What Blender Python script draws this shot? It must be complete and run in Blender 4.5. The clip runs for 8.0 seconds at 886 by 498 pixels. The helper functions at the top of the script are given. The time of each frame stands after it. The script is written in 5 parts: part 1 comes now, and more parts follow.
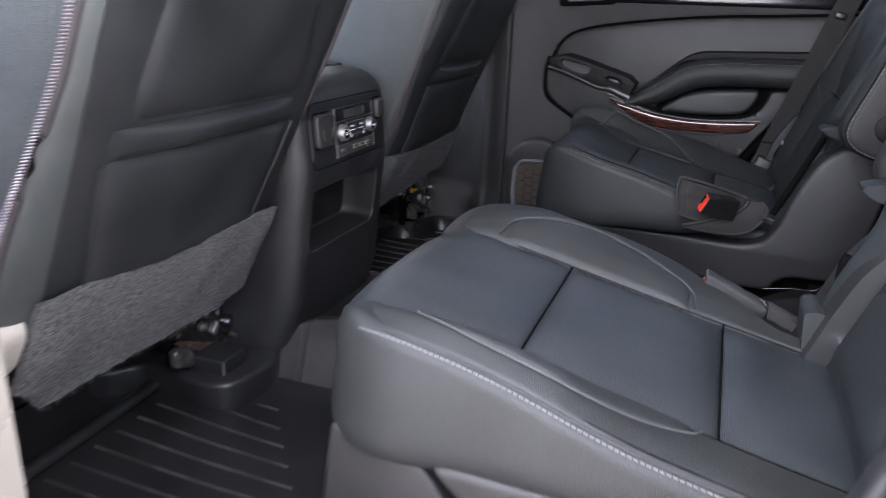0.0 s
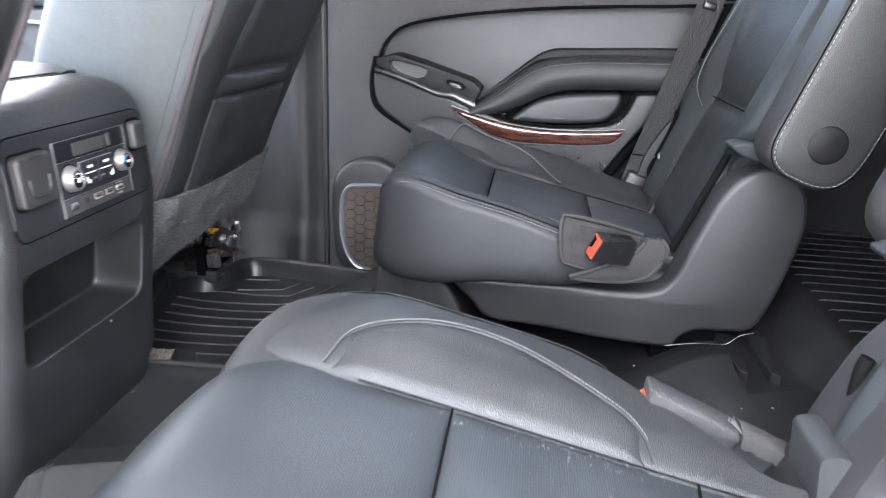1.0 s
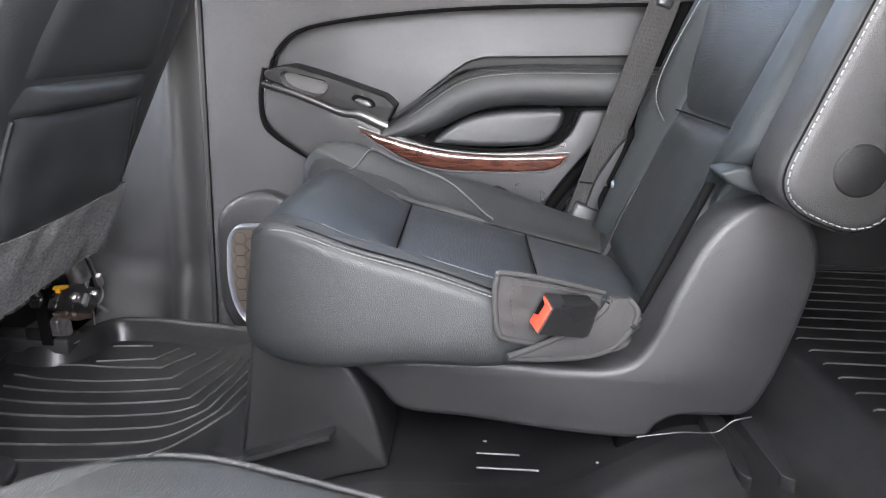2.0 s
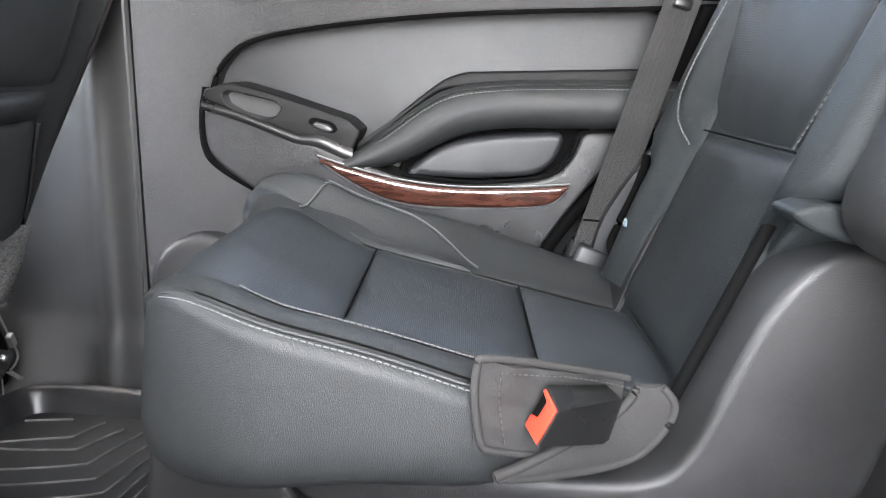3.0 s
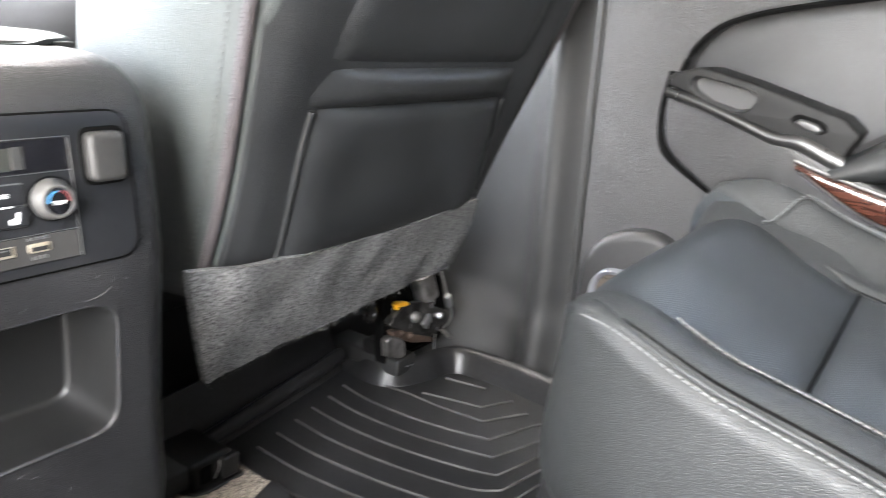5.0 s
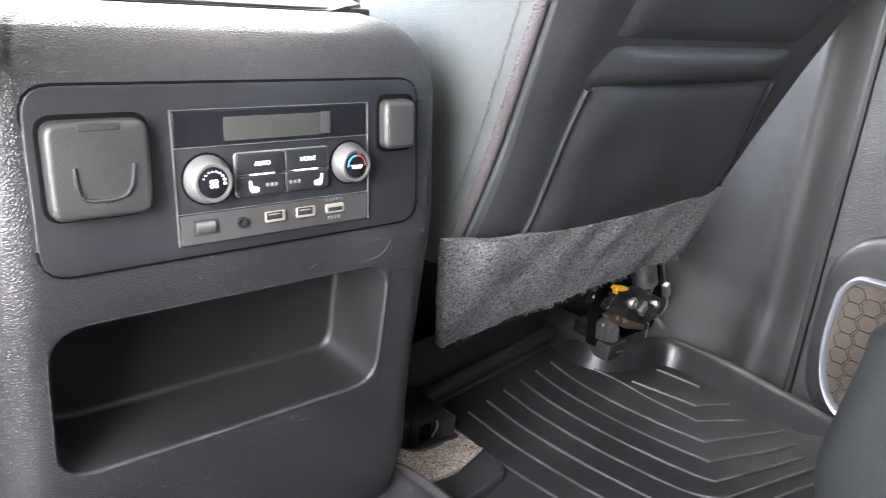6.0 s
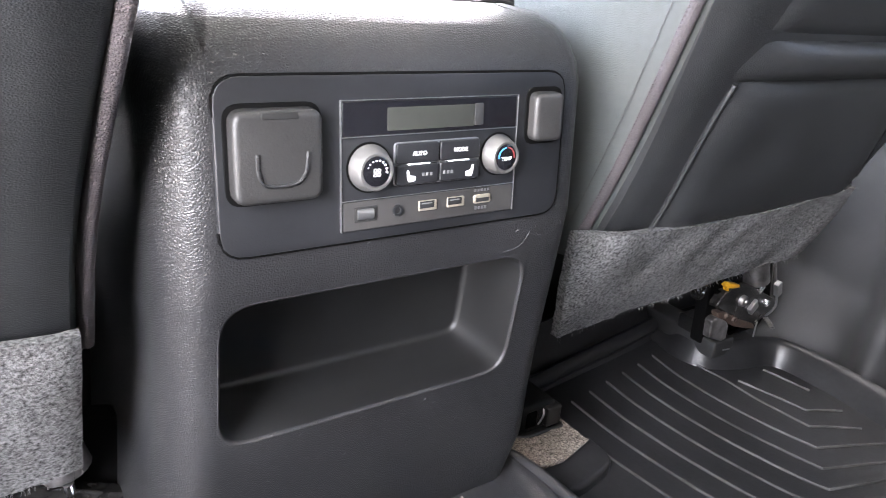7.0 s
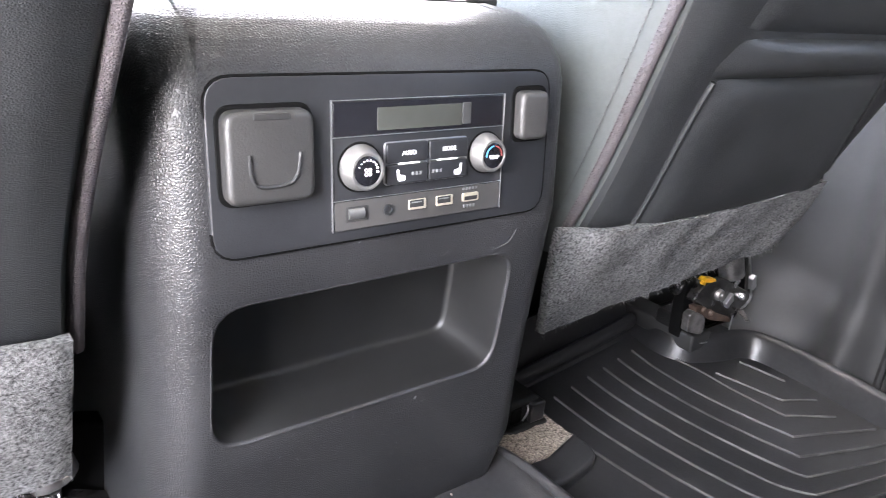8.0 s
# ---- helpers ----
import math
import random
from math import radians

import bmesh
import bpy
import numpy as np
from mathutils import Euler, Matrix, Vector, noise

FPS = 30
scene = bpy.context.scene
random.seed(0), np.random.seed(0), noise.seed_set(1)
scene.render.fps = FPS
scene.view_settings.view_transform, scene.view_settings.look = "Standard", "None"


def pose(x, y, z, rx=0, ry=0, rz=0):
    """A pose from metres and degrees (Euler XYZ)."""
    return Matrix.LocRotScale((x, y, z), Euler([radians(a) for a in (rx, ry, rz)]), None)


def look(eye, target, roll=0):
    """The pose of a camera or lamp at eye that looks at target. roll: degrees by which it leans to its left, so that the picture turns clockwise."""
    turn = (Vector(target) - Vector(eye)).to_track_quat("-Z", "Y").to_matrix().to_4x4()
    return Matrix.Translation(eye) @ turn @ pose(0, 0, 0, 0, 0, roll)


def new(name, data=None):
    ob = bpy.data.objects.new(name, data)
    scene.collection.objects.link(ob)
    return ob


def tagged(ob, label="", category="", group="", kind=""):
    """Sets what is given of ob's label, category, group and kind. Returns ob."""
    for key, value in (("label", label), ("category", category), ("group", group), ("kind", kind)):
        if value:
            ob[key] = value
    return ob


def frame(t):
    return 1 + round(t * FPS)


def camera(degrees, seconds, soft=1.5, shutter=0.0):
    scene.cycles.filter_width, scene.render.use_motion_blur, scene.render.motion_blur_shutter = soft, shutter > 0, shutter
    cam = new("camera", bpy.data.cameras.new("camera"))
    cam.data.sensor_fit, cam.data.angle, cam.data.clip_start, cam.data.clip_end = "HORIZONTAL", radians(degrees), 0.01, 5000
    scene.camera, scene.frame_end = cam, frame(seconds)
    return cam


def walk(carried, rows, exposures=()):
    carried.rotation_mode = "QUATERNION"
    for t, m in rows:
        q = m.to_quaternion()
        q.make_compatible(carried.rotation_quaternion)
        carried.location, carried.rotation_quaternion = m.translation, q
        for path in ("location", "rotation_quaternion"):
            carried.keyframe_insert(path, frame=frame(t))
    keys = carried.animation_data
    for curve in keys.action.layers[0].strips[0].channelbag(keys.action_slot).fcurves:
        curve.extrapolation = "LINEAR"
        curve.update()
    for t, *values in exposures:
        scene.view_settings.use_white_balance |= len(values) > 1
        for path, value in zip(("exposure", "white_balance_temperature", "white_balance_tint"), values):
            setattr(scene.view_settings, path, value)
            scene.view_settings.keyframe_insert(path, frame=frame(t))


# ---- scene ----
cam = camera(62.4, 8.0, 0.5, 0.35)
PATH = [
    (0, (0.01, 0.066, 0.603), (-0.641, 1.844, -0.043), 2.1),
    (0.5, (-0.076, 0.256, 0.597), (-0.443, 2.113, -0.047), 2.3),
    (1, (-0.085, 0.424, 0.579), (-0.295, 2.311, -0.05), 2.4),
    (1.5, (-0.079, 0.579, 0.557), (-0.195, 2.484, -0.044), 2.6),
    (1.7, (-0.076, 0.631, 0.548), (-0.146, 2.542, -0.035), 2.7),
    (2.8, (-0.052, 0.845, 0.525), (-0.086, 2.781, 0.023), 1.8),
    (3, (-0.051, 0.895, 0.513), (-0.087, 2.836, 0.033), 1.7),
    (3.5, (-0.049, 0.981, 0.499), (-0.18, 2.924, 0.043), 1.4),
    (4, (-0.055, 1.01, 0.509), (-0.434, 2.919, 0.048), 1.6),
    (4.5, (-0.066, 1.014, 0.51), (-0.806, 2.804, 0.013), 2.5),
    (5, (-0.095, 0.997, 0.506), (-1.19, 2.573, -0.055), 3.2),
    (5.2, (-0.109, 0.985, 0.504), (-1.312, 2.473, -0.078), 3.6),
    (6.3, (-0.171, 0.952, 0.511), (-1.62, 2.139, -0.191), 5.0),
    (6.5, (-0.178, 0.943, 0.513), (-1.648, 2.095, -0.202), 5.1),
    (7, (-0.186, 0.919, 0.512), (-1.697, 2.001, -0.227), 5.2),
    (7.5, (-0.186, 0.909, 0.513), (-1.709, 1.964, -0.239), 5.3),
    (8, (-0.189, 0.907, 0.511), (-1.658, 2.051, -0.22), 5.1),
]
walk(cam, [(t, look(eye, target, roll)) for t, eye, target, roll in PATH],
     exposures=[(0, 3.1, 6300, 19), (0.25, 4.15, 6270, 16), (0.5, 4.55, 6250, 15), (1, 4.78, 6400, 15), (1.7, 5.15, 6700, 16), (3, 5.15, 6750, 13), (3.6, 5.1, 6800, 14), (4.8, 5.52, 7000, 12), (6.3, 5.6, 6650, 16), (7, 5.35, 6650, 17), (7.5, 5.45, 6650, 17), (8, 5.65, 6650, 17)])

# ---- daylight ----
world = bpy.data.worlds.new("daylight")
scene.world = world
world.use_nodes = True
wn = world.node_tree.nodes
sky = wn.new("ShaderNodeTexSky")
sky.sky_type, sky.sun_disc = "NISHITA", False
sky.sun_elevation, sky.sun_rotation = radians(61), radians(-80)
sky.air_density, sky.dust_density, sky.ozone_density = 0.8, 5.0, 0.6
world.node_tree.links.new(sky.outputs[0], wn["Background"].inputs[0])
wn["Background"].inputs[1].default_value = 0.10
sun_data = bpy.data.lights.new("sun", "SUN")
sun_data.energy, sun_data.angle, sun_data.color = 4.0, radians(1.5), (1.0, 0.96, 0.9)
sun = new("sun", sun_data)
sun.matrix_world = look((-4.5, 2.0, 8.5), (0, 1.2, 0.3))

# daylight of the open sky in the door opening, the front windows and the windscreen
for name, at, to, wide, high, watts, tone in (
        ("door_daylight", (-0.05, 0.31, 0.73), (-0.10, 1.20, 0.40), 0.62, 0.86, 2.1, (0.95, 0.98, 1.0)),
        ("front_window_daylight", (-1.11, 0.31, 0.86), (-0.95, 1.20, 0.60), 0.96, 0.50, 1.3, (0.66, 0.84, 1.0)),
        ("passenger_window_daylight", (-1.11, 2.03, 0.86), (-0.95, 1.20, 0.50), 0.96, 0.50, 1.0, (0.95, 0.98, 1.0)),
        ("windscreen_daylight", (-1.96, 1.175, 0.92), (-0.60, 1.175, 0.35), 1.40, 0.60, 2.4, (0.78, 0.90, 1.0))):
    lamp = bpy.data.lights.new(name, "AREA")
    lamp.shape, lamp.size, lamp.size_y, lamp.energy, lamp.color = "RECTANGLE", wide, high, watts, tone
    new(name, lamp).matrix_world = look(at, to)

# ---- materials ----


def material(name, colour, rough=0.5, metal=0.0, spec=0.5, grain=None, grain_kind="voronoi", depth=0.0003, wear=0.12, wear_scale=9.0,
             tint=None, perforated=False, streak=False, coat=0.0):
    m = bpy.data.materials.new(name)
    m.use_nodes = True
    nt, nodes = m.node_tree, m.node_tree.nodes
    bsdf = nodes["Principled BSDF"]
    bsdf.inputs["Roughness"].default_value = rough
    bsdf.inputs["Metallic"].default_value = metal
    bsdf.inputs["Specular IOR Level"].default_value = spec
    bsdf.inputs["Coat Weight"].default_value = coat
    bsdf.inputs["Coat Roughness"].default_value = 0.08
    where = nodes.new("ShaderNodeTexCoord")
    big = nodes.new("ShaderNodeTexNoise")
    big.inputs["Scale"].default_value, big.inputs["Detail"].default_value = wear_scale, 6
    nt.links.new(where.outputs["Object"], big.inputs["Vector"])
    small = nodes.new("ShaderNodeTexNoise")
    small.inputs["Scale"].default_value, small.inputs["Detail"].default_value = 160, 3
    nt.links.new(where.outputs["Object"], small.inputs["Vector"])
    mixed = nodes.new("ShaderNodeMath")
    mixed.operation = "MULTIPLY_ADD"
    mixed.inputs[1].default_value = 0.3
    nt.links.new(small.outputs["Fac"], mixed.inputs[0])
    nt.links.new(big.outputs["Fac"], mixed.inputs[2])
    ramp = nodes.new("ShaderNodeValToRGB")
    other = tint or tuple(min(1, c * (1 + 3 * wear) + 0.01 * wear) for c in colour)
    ramp.color_ramp.elements[0].position, ramp.color_ramp.elements[1].position = 0.45, 0.85
    ramp.color_ramp.elements[0].color = (*[c * (1 - wear) for c in colour], 1)
    ramp.color_ramp.elements[1].color = (*other, 1)
    nt.links.new(mixed.outputs[0], ramp.inputs[0])
    out = ramp.outputs[0]
    rough_map = nodes.new("ShaderNodeMapRange")
    rough_map.inputs["To Min"].default_value, rough_map.inputs["To Max"].default_value = max(0.02, rough - 0.12), min(1, rough + 0.14)
    nt.links.new(big.outputs["Fac"], rough_map.inputs["Value"])
    nt.links.new(rough_map.outputs[0], bsdf.inputs["Roughness"])
    if streak:
        wave = nodes.new("ShaderNodeTexNoise")
        wave.inputs["Scale"].default_value, wave.inputs["Detail"].default_value, wave.inputs["Distortion"].default_value = 20, 8, 2.5
        squeeze = nodes.new("ShaderNodeMapping")
        squeeze.inputs["Scale"].default_value = (0.6, 1.0, 4.0)
        nt.links.new(where.outputs["Object"], squeeze.inputs["Vector"])
        nt.links.new(squeeze.outputs[0], wave.inputs["Vector"])
        ramp.color_ramp.elements[0].position, ramp.color_ramp.elements[1].position = 0.30, 0.74
        nt.links.new(wave.outputs["Fac"], ramp.inputs[0])
    height = None
    if grain:
        if grain_kind == "voronoi":
            g = nodes.new("ShaderNodeTexVoronoi")
            g.feature = "DISTANCE_TO_EDGE"
            g.inputs["Scale"].default_value = grain
            nt.links.new(where.outputs["Object"], g.inputs["Vector"])
            round_off = nodes.new("ShaderNodeMapRange")
            round_off.interpolation_type = "SMOOTHSTEP"
            round_off.inputs["From Max"].default_value = 0.34
            nt.links.new(g.outputs["Distance"], round_off.inputs["Value"])
            height = round_off.outputs[0]
        elif grain_kind == "weave":
            g = nodes.new("ShaderNodeTexWave")
            g.inputs["Scale"].default_value = grain
            g.bands_direction = "DIAGONAL"
            nt.links.new(where.outputs["Object"], g.inputs["Vector"])
            height = g.outputs["Fac"]
        else:
            g = nodes.new("ShaderNodeTexNoise")
            g.inputs["Scale"].default_value, g.inputs["Detail"].default_value = grain, 4
            nt.links.new(where.outputs["Object"], g.inputs["Vector"])
            height = g.outputs["Fac"]
    if perforated:
        flat = nodes.new("ShaderNodeMapping")
        flat.inputs["Scale"].default_value = (420, 420, 0) if perforated == "top" else (0, 420, 420)
        flat.inputs["Rotation"].default_value = (0, 0, radians(45)) if perforated == "top" else (radians(45), 0, 0)
        dots = nodes.new("ShaderNodeTexVoronoi")
        dots.inputs["Scale"].default_value, dots.inputs["Randomness"].default_value = 1.0, 0.0
        nt.links.new(where.outputs["Object"], flat.inputs["Vector"])
        nt.links.new(flat.outputs[0], dots.inputs["Vector"])
        edge = nodes.new("ShaderNodeMapRange")
        edge.inputs["From Min"].default_value, edge.inputs["From Max"].default_value = 0.14, 0.26
        nt.links.new(dots.outputs["Distance"], edge.inputs["Value"])
        dark = nodes.new("ShaderNodeMix")
        dark.data_type = "RGBA"
        dark.inputs["A"].default_value = (0.015, 0.015, 0.016, 1)
        nt.links.new(edge.outputs[0], dark.inputs["Factor"])
        nt.links.new(out, dark.inputs["B"])
        out = dark.outputs["Result"]
        height = edge.outputs[0]
    if height is not None:
        bump = nodes.new("ShaderNodeBump")
        bump.inputs["Strength"].default_value, bump.inputs["Distance"].default_value = 1.0, depth
        nt.links.new(height, bump.inputs["Height"])
        soft_noise = nodes.new("ShaderNodeBump")
        soft_noise.inputs["Strength"].default_value, soft_noise.inputs["Distance"].default_value = 0.5, 0.0008
        nt.links.new(big.outputs["Fac"], soft_noise.inputs["Height"])
        nt.links.new(soft_noise.outputs[0], bump.inputs["Normal"])
        nt.links.new(bump.outputs[0], bsdf.inputs["Normal"])
    nt.links.new(out, bsdf.inputs["Base Color"])
    return m


LEATHER = material("charcoal_leather", (0.0192, 0.0206, 0.0210), 0.45, spec=0.42, grain=700, depth=0.00017)
PERFORATED = material("perforated_leather", (0.0190, 0.0228, 0.0262), 0.46, perforated="top", depth=0.00020)
# matter copies of the seat leathers, darkened for the backrest's weaker light
MATT_DIM_LEATHER = material("matt_dimmed_backrest_leather", (0.013, 0.0155, 0.0165), 0.48, spec=0.22, grain=620, depth=0.00012)
PERFORATED_BACK = material("perforated_dimmed_back_leather", (0.012, 0.0145, 0.0155), 0.5, spec=0.22, perforated="back", depth=0.00032)
ARM_LEATHER = material("armrest_leather", (0.0185, 0.0185, 0.0182), 0.46, spec=0.3, grain=620, depth=0.00012)
BACK_LEATHER = material("black_seatback_leather", (0.018, 0.019, 0.02), 0.44, spec=0.42, grain=760, depth=0.00014)
GREY_LEATHER = material("grey_side_leather", (0.051, 0.056, 0.055), 0.5, grain=760, depth=0.00016)
PLASTIC = material("grained_black_plastic", (0.017, 0.017, 0.0175), 0.33, grain=900, depth=0.00012)
CONSOLE = material("pebbled_console_plastic", (0.017, 0.017, 0.018), 0.34, grain=560, depth=0.00020)
INSERT = material("door_insert_leather", (0.019, 0.02, 0.021), 0.34, grain=760, depth=0.00014)
PILLAR = material("satin_pillar_plastic", (0.017, 0.017, 0.017), 0.42, spec=0.4, grain=800, depth=0.00014)
CUP = material("pull_cup_plastic", (0.035, 0.035, 0.035), 0.34, wear=0.05)
DOOR_PLASTIC = material("grained_door_plastic", (0.027, 0.027, 0.0275), 0.36, grain=620, depth=0.00038)
POD = material("satin_grained_door_plastic", (0.015, 0.015, 0.0153), 0.30, spec=0.6, grain=620, depth=0.00020)
PANEL = material("matte_black_panel", (0.011, 0.0115, 0.013), 0.42, grain=900, grain_kind="noise", depth=0.0001)
GLOSS = material("gloss_black", (0.008, 0.008, 0.010), 0.12, wear=0.05)
RUBBER = material("black_rubber", (0.0115, 0.0115, 0.0122), 0.37, spec=0.4, grain=700, grain_kind="noise", depth=0.0002, wear=0.35, wear_scale=5)
CARPET = material("grey_carpet", (0.090, 0.090, 0.090), 0.95, spec=0.1, grain=900, grain_kind="noise", depth=0.003, wear=0.6, wear_scale=420)
TAN_CARPET = material("dusty_carpet", (0.16, 0.14, 0.12), 0.95, spec=0.1, grain=500, grain_kind="noise", depth=0.003, wear=0.5, wear_scale=380)
THREAD = material("grey_thread", (0.125, 0.128, 0.128), 0.7)
SCUFF = material("pale_scuff", (0.13, 0.135, 0.14), 0.8)
DARK_THREAD = material("dark_thread", (0.055, 0.055, 0.055), 0.7)
ZIPPER = material("zipper_tape", (0.050, 0.042, 0.045), 0.6, grain=700, depth=0.0004)
WOOD = material("burl_wood", (0.030, 0.011, 0.008), 0.18, tint=(0.085, 0.031, 0.021), streak=True, coat=1.0)
CHROME = material("chrome", (0.75, 0.76, 0.78), 0.12, metal=1.0, wear=0.03)
SATIN = material("satin_silver", (0.30, 0.30, 0.30), 0.36, metal=0.9, wear=0.05)
KNOB = material("satin_knob", (0.21, 0.205, 0.20), 0.40, metal=0.75, wear=0.05)
ZIP_TEETH = material("zipper_teeth", (0.26, 0.22, 0.225), 0.4, metal=0.3)
STEEL = material("raw_steel", (0.20, 0.19, 0.185), 0.38, metal=0.9, wear=0.25, wear_scale=60)
RED = material("red_plastic", (0.75, 0.05, 0.025), 0.35, wear=0.05)
YELLOW = material("yellow_plastic", (0.70, 0.34, 0.015), 0.4)
WEBBING = material("belt_webbing", (0.055, 0.054, 0.053), 0.70, grain=330, grain_kind="weave", depth=0.00140)
FELT = material("grey_pocket_cloth", (0.024, 0.023, 0.0225), 0.85, grain=600, grain_kind="noise", depth=0.0005)
SCREEN = material("display_glass", (0.036, 0.038, 0.034), 0.15, wear=0.05)
WHITE = material("white_print", (0.80, 0.80, 0.80), 0.5, wear=0.02)
BLUE = material("blue_print", (0.04, 0.22, 0.42), 0.5, wear=0.02)
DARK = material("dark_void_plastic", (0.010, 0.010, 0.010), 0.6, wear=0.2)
HEADLINER = material("headliner_cloth", (0.5, 0.485, 0.455), 0.95, grain=500, grain_kind="noise", depth=0.0006)
PAINT = material("beige_car_paint", (0.19, 0.175, 0.15), 0.25, wear=0.02, coat=1.0)
CONCRETE = material("pale_concrete", (0.30, 0.29, 0.28), 0.9, grain=90, grain_kind="noise", depth=0.004, wear=0.15)
OILY = material("oily_black_steel", (0.022, 0.021, 0.02), 0.22, metal=0.6, wear=0.5, wear_scale=70)
# lighter rubber: the sky's highlight on the ribs, put into their colour
RIB = material("highlit_rubber_rib", (0.036, 0.0355, 0.035), 0.42, wear=0.4, wear_scale=30)
CREAM = material("cream_leather", (0.42, 0.39, 0.34), 0.5, grain=620, depth=0.00008)
RUST = material("rusty_edge", (0.034, 0.021, 0.015), 0.6, wear=0.4, wear_scale=90)
# console plastic darkened for the shade inside the bin
BIN_SHADED = material("smooth_shaded_bin", (0.009, 0.009, 0.009), 0.42, grain=900, grain_kind="noise", depth=0.00008)
# near-black for joints, and for shade painted into recesses
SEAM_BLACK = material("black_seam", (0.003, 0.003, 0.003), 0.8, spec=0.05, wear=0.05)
CAP_BLACK = material("dark_cap_plastic", (0.007, 0.007, 0.007), 0.45, spec=0.18, grain=800, depth=0.0001)
RING = material("bright_ring", (0.42, 0.44, 0.48), 0.34, metal=0.75, wear=0.03)
SATIN_BLACK = material("satin_black_plastic", (0.012, 0.012, 0.012), 0.28, wear=0.1)
WORN_RUBBER = material("worn_rubber", (0.030, 0.029, 0.028), 0.5, grain=700, grain_kind="noise", depth=0.0002)
COVER_RUBBER = material("cover_rubber", (0.021, 0.0205, 0.020), 0.48, grain=700, grain_kind="noise", depth=0.0002)
RED_PRINT = material("red_print", (0.22, 0.03, 0.03), 0.5, wear=0.02)
GLASS = bpy.data.materials.new("window_glass")
GLASS.use_nodes = True
GLASS.node_tree.nodes["Principled BSDF"].inputs["Transmission Weight"].default_value = 1.0
GLASS.node_tree.nodes["Principled BSDF"].inputs["Roughness"].default_value = 0.0
GLASS.node_tree.nodes["Principled BSDF"].inputs["IOR"].default_value = 1.05
GLASS.node_tree.nodes["Principled BSDF"].inputs["Base Color"].default_value = (0.40, 0.44, 0.43, 1)

# ---- shapes ----
from mathutils.geometry import tessellate_polygon



def lerp(a, b, f):
    return a + (b - a) * f


def smooth(a, b, v):
    f = min(1, max(0, (v - a) / (b - a)))
    return f * f * (3 - 2 * f)


def join(*shapes):
    verts, faces = [], []
    for vs, fs in shapes:
        n = len(verts)
        verts += [tuple(v) for v in vs]
        faces += [tuple(i + n for i in f) for f in fs]
    return verts, faces


def spline(points, n=8, closed=False):
    """A smooth line through the points."""
    p = [Vector(q) for q in points]
    k = len(p)
    out = []
    for i in range(k if closed else k - 1):
        if closed:
            a, b, c, d = p[i - 1], p[i], p[(i + 1) % k], p[(i + 2) % k]
        else:
            a, b, c, d = p[max(i - 1, 0)], p[i], p[i + 1], p[min(i + 2, k - 1)]
        for j in range(n):
            f = j / n
            out.append(0.5 * (2 * b + (c - a) * f + (2 * a - 5 * b + 4 * c - d) * f * f + (3 * b - a - 3 * c + d) * f ** 3))
    if not closed:
        out.append(p[-1])
    return out


def rounded(points, radius, n=5):
    """A closed outline with its corners rounded; radius may be a list."""
    out = []
    k = len(points)
    for i in range(k):
        p, a, b = Vector(points[i]), Vector(points[i - 1]), Vector(points[(i + 1) % k])
        r = radius[i] if isinstance(radius, (list, tuple)) else radius
        da, db = min(r, (a - p).length * 0.49), min(r, (b - p).length * 0.49)
        s, e = p + (a - p).normalized() * da, p + (b - p).normalized() * db
        for j in range(n + 1):
            f = j / n
            out.append(s * (1 - f) ** 2 + p * 2 * f * (1 - f) + e * f * f)
    return out


def grid(fn, nu, nv):
    verts = [tuple(fn(i / nu, j / nv)) for i in range(nu + 1) for j in range(nv + 1)]
    faces = [(i * (nv + 1) + j, (i + 1) * (nv + 1) + j, (i + 1) * (nv + 1) + j + 1, i * (nv + 1) + j + 1) for i in range(nu) for j in range(nv)]
    return verts, faces


def pad(fn, nu, nv, back):
    """A sheet with thickness: the grid of fn, its copy moved by back, and a rim."""
    v, f = grid(fn, nu, nv)
    n = len(v)
    b = Vector(back)
    verts = v + [tuple(Vector(p) + b) for p in v]
    faces = list(f) + [tuple(reversed([i + n for i in q])) for q in f]
    row = nv + 1
    edge = [i * row for i in range(nu + 1)] + [nu * row + j for j in range(1, nv + 1)] + [i * row + nv for i in range(nu - 1, -1, -1)] + [j for j in range(nv - 1, 0, -1)]
    for a, c in zip(edge, edge[1:] + edge[:1]):
        faces.append((c, a, a + n, c + n))
    return verts, faces


def rings(loops, cap=True):
    """A skin over closed loops of equal length."""
    k = len(loops[0])
    verts = [tuple(p) for loop in loops for p in loop]
    faces = []
    for r in range(len(loops) - 1):
        for i in range(k):
            j = (i + 1) % k
            faces.append((r * k + i, r * k + j, (r + 1) * k + j, (r + 1) * k + i))
    if cap:
        last = (len(loops) - 1) * k
        faces += [tuple(reversed(t)) for t in tessellate_polygon([[Vector(p) for p in loops[0]]])]
        faces += [tuple(last + i for i in t) for t in tessellate_polygon([[Vector(p) for p in loops[-1]]])]
    return verts, faces


def inset(outline, d):
    if abs(d) < 1e-9:
        return [Vector(p) for p in outline]
    k = len(outline)
    area = sum(outline[i - 1][0] * outline[i][1] - outline[i][0] * outline[i - 1][1] for i in range(k))
    s = 1 if area > 0 else -1
    out = []
    for i in range(k):
        a, p, b = (Vector(outline[j % k]) for j in (i - 1, i, i + 1))
        e, f = (p - a), (b - p)
        m = (e.normalized() if e.length > 1e-9 else Vector((0, 0))) + (f.normalized() if f.length > 1e-9 else Vector((0, 0)))
        if m.length < 1e-9:
            out.append(p)
            continue
        m.normalize()
        out.append(p + Vector((-m.y, m.x)) * d * s)
    return out


